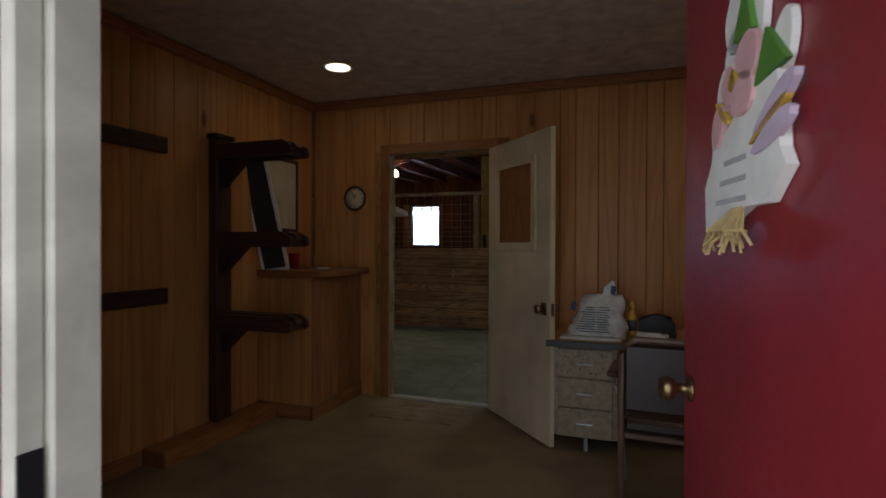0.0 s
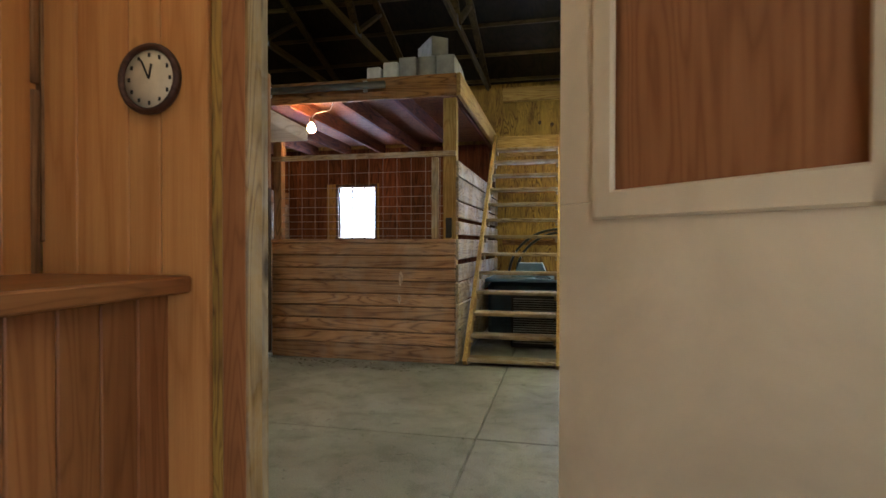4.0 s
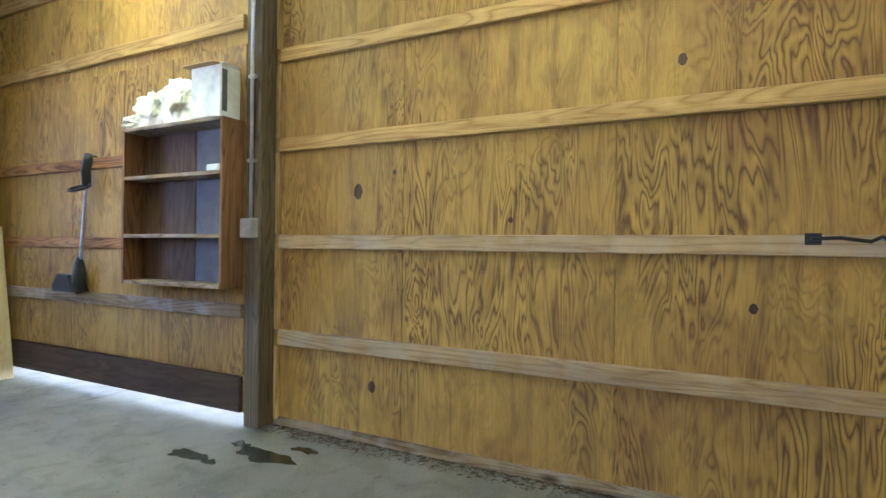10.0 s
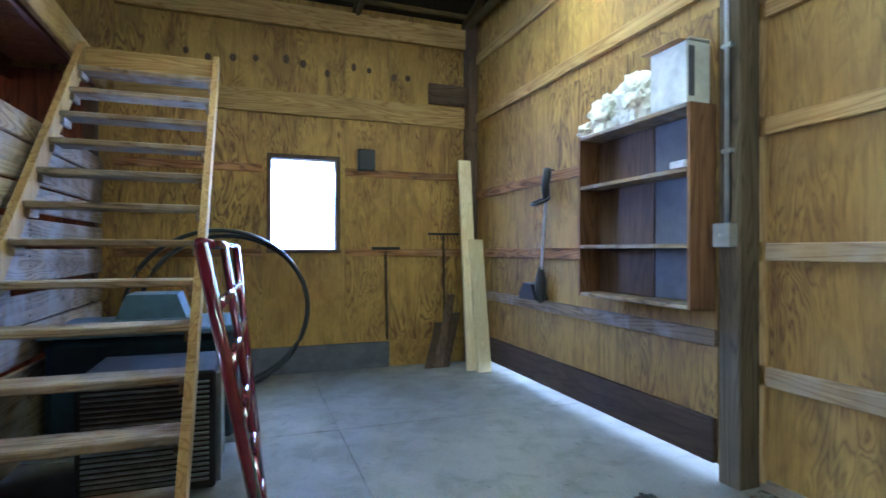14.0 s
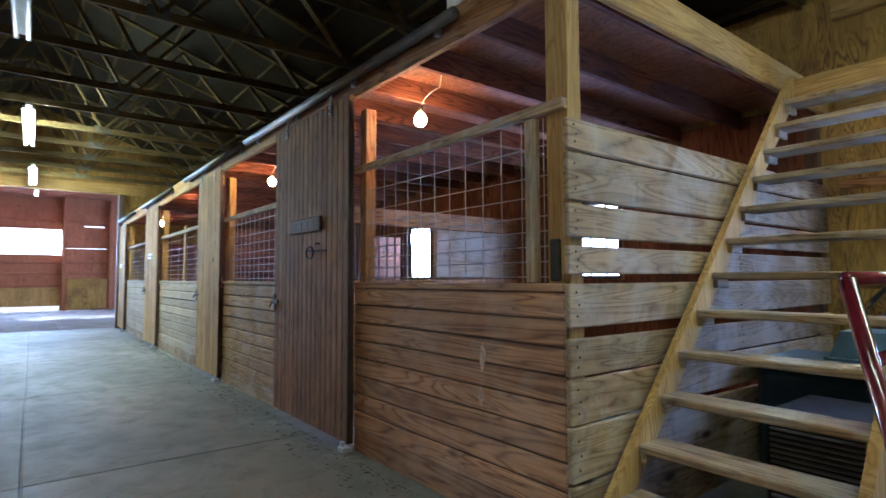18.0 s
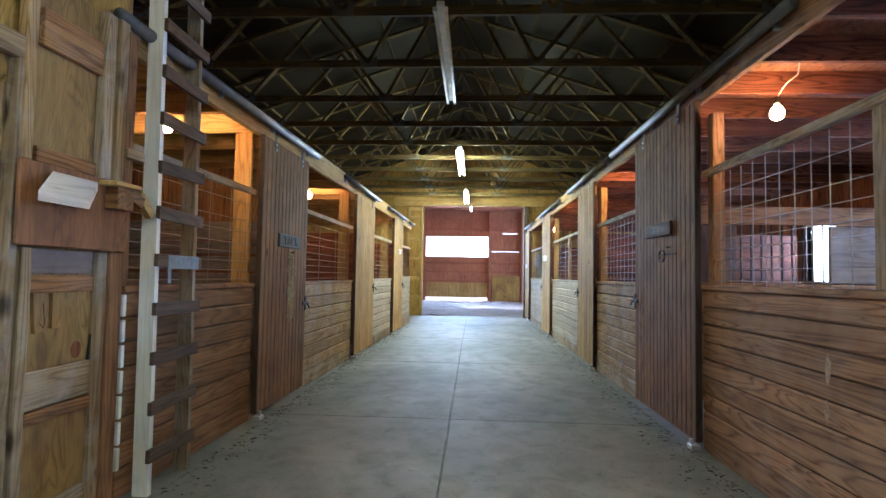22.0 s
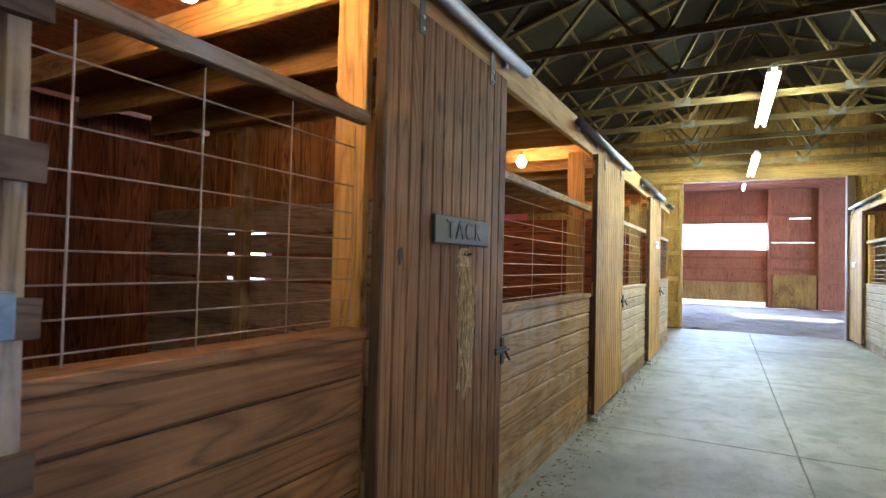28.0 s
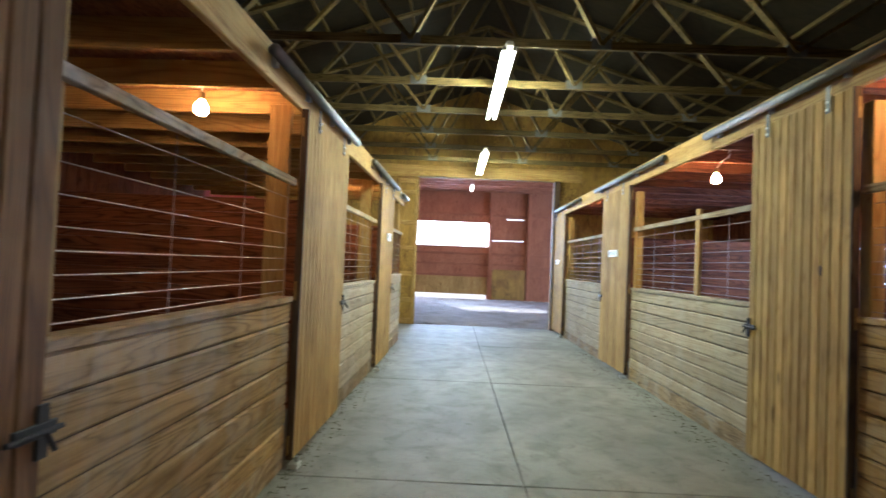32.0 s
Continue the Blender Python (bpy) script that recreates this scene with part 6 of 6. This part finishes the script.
for s in (-1, 1):
    part("arm_frame", tube([(s * (cw + 0.02), 0.26, 0.003), (s * (cw + 0.035), 0.25, 0.3), (s * (cw + 0.05), 0.2, 0.6), (s * (cw + 0.045), 0.1, 0.66), (s * (cw + 0.03), -0.15, 0.62), (s * cw, -0.2, 0.58)], 0.012, 8), STEEL, chair, smooth=True)
    part("armrest", boxes((s * (cw + 0.02), s * (cw + 0.075), -0.12, 0.17, 0.645, 0.675), bev=0.012), WALNUT["y"], chair)

# things on the desk
SACK = plain("printed_white_sack", (0.56, 0.55, 0.51), 0.55, vary=0.3, scale=14)
sack = thing("feed_bag", "half-full white printed feed bag, folded over", "bag")
me = bpy.data.meshes.new("sack")
vs, fs = [], []
NS, NR = 26, 16
for r in range(NR):
    f = r / (NR - 1)
    hw = 0.175 * (1.0 - 0.35 * f ** 2) + 0.012 * math.sin(9 * f)
    hd = 0.085 * (1 - f) ** 0.55 + 0.012
    for k in range(NS):
        a = 2 * math.pi * k / NS
        q = Vector((math.cos(a) * 2, math.sin(a) * 2, f * 4))
        w = 1 + 0.14 * noise.noise(q * 1.7)
        vs.append((-0.46 + 0.05 * f + hw * w * math.copysign(abs(math.cos(a)) ** 0.7, math.cos(a)), 3.28 + hd * w * math.sin(a) + 0.05 * f, DT + 0.002 + 0.27 * f + 0.012 * noise.noise(q * 2)))
for r in range(NR - 1):
    for k in range(NS):
        fs.append([r * NS + k, r * NS + (k + 1) % NS, (r + 1) * NS + (k + 1) % NS, (r + 1) * NS + k])
fs.append([(NR - 1) * NS + k for k in range(NS)])
me.from_pydata(vs, [], fs)
part("sack", me, SACK, sack, smooth=True)
part("folded_end", prism([(-0.42, DT + 0.27), (-0.37, DT + 0.25), (-0.33, DT + 0.29), (-0.35, DT + 0.36), (-0.36, DT + 0.365), (-0.41, DT + 0.32)], "y", 3.3, 3.315), SACK, sack)
part("base_flap", boxes((-0.67, -0.3, 3.12, 3.26, DT + 0.001, DT + 0.022), bev=0.01), SACK, sack)
INK = plain("dark_print", (0.06, 0.07, 0.09), 0.6)
BLUE = plain("blue_print", (0.006, 0.02, 0.05), 0.5)
for r in range(11):
    w0, w1 = (-0.58 + 0.006 * r, -0.46) if r % 4 else (-0.56, -0.4)
    for u0, u1 in ((w0, w1), (-0.45, -0.37 - 0.008 * (r % 3))):
        part("print_bar", boxes((u0, u1, 3.183 + 0.0075 * r, 3.19 + 0.0075 * r, DT + 0.045 + r * 0.0145, DT + 0.05 + r * 0.0145), bev=0.0004), INK, sack)
for u, z, d in ((-0.592, 0.2, 3.205), (-0.352, 0.3, 3.296)):
    part("blue_patch", prism([(u - 0.02, DT + z - 0.018), (u + 0.004, DT + z - 0.03), (u + 0.018, DT + z + 0.004), (u + 0.012, DT + z + 0.03), (u - 0.012, DT + z + 0.034)], "y", d, d + 0.012), BLUE, sack)
bottle = thing("spray_bottle", "small yellow bottle on the desk", "bottle")
part("bottle", lathe([(0.024, 0.0), (0.027, 0.01), (0.027, 0.12), (0.014, 0.16), (0.014, 0.17)], (-0.24, 3.45, DT), 16), YELLOW, bottle, smooth=True)
part("cap", lathe([(0.018, 0.17), (0.019, 0.2), (0.012, 0.225), (0.003, 0.227)], (-0.24, 3.45, DT), 14), YELLOW, bottle, smooth=True)
part("label", lathe([(0.0275, 0.03), (0.0275, 0.1)], (-0.24, 3.45, DT), 16), INK, bottle)
phone = thing("old_radio", "black plastic device with a curved top", "radio")
part("body", prism([(-0.2, DT), (0.03, DT), (0.02, DT + 0.09), (-0.04, DT + 0.135), (-0.12, DT + 0.13), (-0.2, DT + 0.1)], "y", 3.4, 3.58), PLASTIC, phone)
part("grip", tube([(-0.19, 3.43, DT + 0.105), (-0.1, 3.42, DT + 0.14), (0.0, 3.43, DT + 0.12)], 0.012, 8), PLASTIC, phone, smooth=True)
roll = thing("paper_roll", "pale rolled bandage lying on the desk", "roll")
part("roll", rod((-0.21, 3.3, DT + 0.024), (-0.07, 3.27, DT + 0.024), 0.024, 14), CHALK, roll, smooth=True)
part("end", rod((-0.07, 3.27, DT + 0.024), (-0.03, 3.285, DT + 0.026), 0.018, 12), CHALK, roll, smooth=True)
mat_o = thing("door_mat", "flat tan board mat before the doorway", "mat")
part("mat", boxes((-2.1, -1.45, 3.3, 3.75, 0.003, 0.012), bev=0.003), OLD["x"], mat_o)
part("edge", boxes((-2.1, -1.45, 3.285, 3.299, 0.003, 0.013), bev=0.002), OLD["x"], mat_o)

moved(before, OFFICE)

# ---- barn side of the office wall: hay chute and ladder ----
before = {o.name for o in bpy.data.objects}
chute = thing("hay_chute", "plywood hay chute with a tilted board lip", "hay chute")
part("panel", boxes((-2.98, -2.33, 3.9965, 4.011, 0.02, 2.6)), PALEPLY, chute)
for bb, mm in (((-2.385, -2.33, 4.012, 4.05, 0.0, 1.365), OLD), ((-2.345, -2.285, 4.012, 4.058, 1.735, 2.6), GOLD), ((-2.92, -2.845, 4.012, 4.075, 1.735, 2.6), GOLD), ((-2.84, -2.765, 4.012, 4.06, 1.735, 2.6), OLD),
               ((-2.865, -2.795, 4.012, 4.045, 0.0, 1.365), OLD), ((-2.975, -2.87, 4.012, 4.055, 0.0, 1.365), BROWNFIR)):
    part("stud", boxes(bb, bev=0.005), mm["z"], chute)
part("face", boxes((-2.95, -2.265, 4.0585, 4.078, 1.37, 1.73), bev=0.003), plywood("reddish_plywood", (0.06, 0.02, 0.006), (0.29, 0.125, 0.038)), chute, "red-brown plywood face")
for z0, z1, d, mm in ((2.26, 2.43, 0.03, FIR), (1.74, 1.81, 0.02, FIR), (1.25, 1.36, 0.006, BARN), (1.165, 1.24, 0.022, FIR), (0.655, 0.82, 0.02, OLD), (0.59, 0.648, 0.03, FIR), (0.1, 0.22, 0.02, OLD)):
    part("rail", boxes((-2.79, -2.39, 4.012, 4.013 + d, z0, z1), bev=0.004), mm["x"], chute)
me = boxes((-2.72, -2.43, 0, 0.13, -0.022, 0.022), bev=0.004)
for v in me.vertices:
    v.co.x, v.co.y, v.co.z = v.co.x + 1.75 * v.co.y, 4.08 + v.co.y, 1.685 + v.co.z - 0.95 * v.co.y
part("lip", me, wood("bleached_board", (0.42, 0.35, 0.27), (0.7, 0.64, 0.56), "x", knots=0.4, stain=0.2), chute, "pale weathered tilted board")
part("bracket", boxes((-2.93, -2.725, 4.079, 4.175, 1.695, 1.718), bev=0.004), PINE["x"], chute)
part("bracket", boxes((-2.9, -2.77, 4.079, 4.15, 1.58, 1.694), bev=0.004), FIR["y"], chute)
part("arm", beam3((-2.87, 4.12, 1.685), (-3.0, 4.12, 1.635), 0.04, 0.06), FIR["x"], chute)
part("arm", beam3((-3.0, 4.105, 1.69), (-3.125, 4.1, 1.585), 0.035, 0.055), PINE["x"], chute)
for pts in ([(-2.42, 1.165), (-2.5, 1.16), (-2.51, 0.99), (-2.44, 0.985), (-2.43, 1.06)], [(-2.53, 1.16), (-2.575, 1.155), (-2.64, 1.06), (-2.63, 1.0), (-2.535, 1.0)]):
    part("offcut", prism(pts, "y", 4.012, 4.03), PALEPLY, chute)
part("wire_hook", tube([(-2.47, 4.035, 1.12), (-2.48, 4.04, 1.03), (-2.46, 4.05, 1.01), (-2.445, 4.045, 1.03)], 0.0014, 6), IRON, chute)
hole = [(-2.715 + 0.034 * math.cos(k * math.pi / 8), 0.88 + 0.042 * math.sin(k * math.pi / 8)) for k in range(16)]
part("knot_hole", prism(hole, "y", 4.0105, 4.0125), JOIST["z"], chute)
part("catch", beam3((-2.79, 4.02, 0.82), (-2.806, 4.022, 0.975), 0.016, 0.014, (0, 1, 0)), IRON, chute)
part("post", boxes((-3.06, -2.982, 3.93, 4.03, 1.2, 2.6), bev=0.005), BROWNFIR["z"], chute)
for k in range(3):
    part("backing_board", boxes((-3.04, -2.985, 3.9, 3.925, 0.1 + 0.8 * k, 0.88 + 0.8 * k), bev=0.003), BROWNFIR["z"], chute)
part("nailer", boxes((-3.1, -2.94, 4.035, 4.075, 1.88, 1.935), bev=0.005), OLD["x"], chute)

ladder = thing("loft_ladder", "home-made wooden ladder fixed up to the loft", "ladder")
part("rail", beam3((-3.175, 4.09, 0.0), (-3.14, 4.085, 3.1), 0.036, 0.09, (0, 1, 0)), wood("whitewashed_pine", (0.6, 0.58, 0.54), (0.82, 0.81, 0.79), "z", knots=0.9, stain=0.25, contrast=0.3), ladder, "whitewashed rail")
part("rail", beam3((-3.6, 4.085, 0.0), (-3.56, 4.08, 3.1), 0.036, 0.09, (0, 1, 0)), OLD["z"], ladder)
for k in range(11):
    z = 0.225 + 0.275 * k
    tilt = random.uniform(-0.008, 0.008)
    part("rung", beam3((-3.615, 4.146, z - tilt), (-3.122, 4.148, z + tilt), 0.024, 0.072), DARK["x"], ladder)
TAPE = plain("grey_tape", (0.14, 0.19, 0.23), 0.3, vary=0.4, scale=30)
part("tape", boxes((-3.575, -3.225, 4.132, 4.1615, 1.284, 1.366), bev=0.003), TAPE, ladder, "grey tape wound round a rung")
part("tape_end", boxes((-3.26, -3.225, 4.158, 4.162, 1.2, 1.284), bev=0.001), TAPE, ladder)
# ends of the half-wall planks; the light on them is painted white
for k in range(7):
    z = 0.165 + k * 0.14
    part("block", boxes((-3.075, -3.048, 3.985, 4.02, z + 0.008, z + 0.13), bev=0.004), WHITE, ladder)
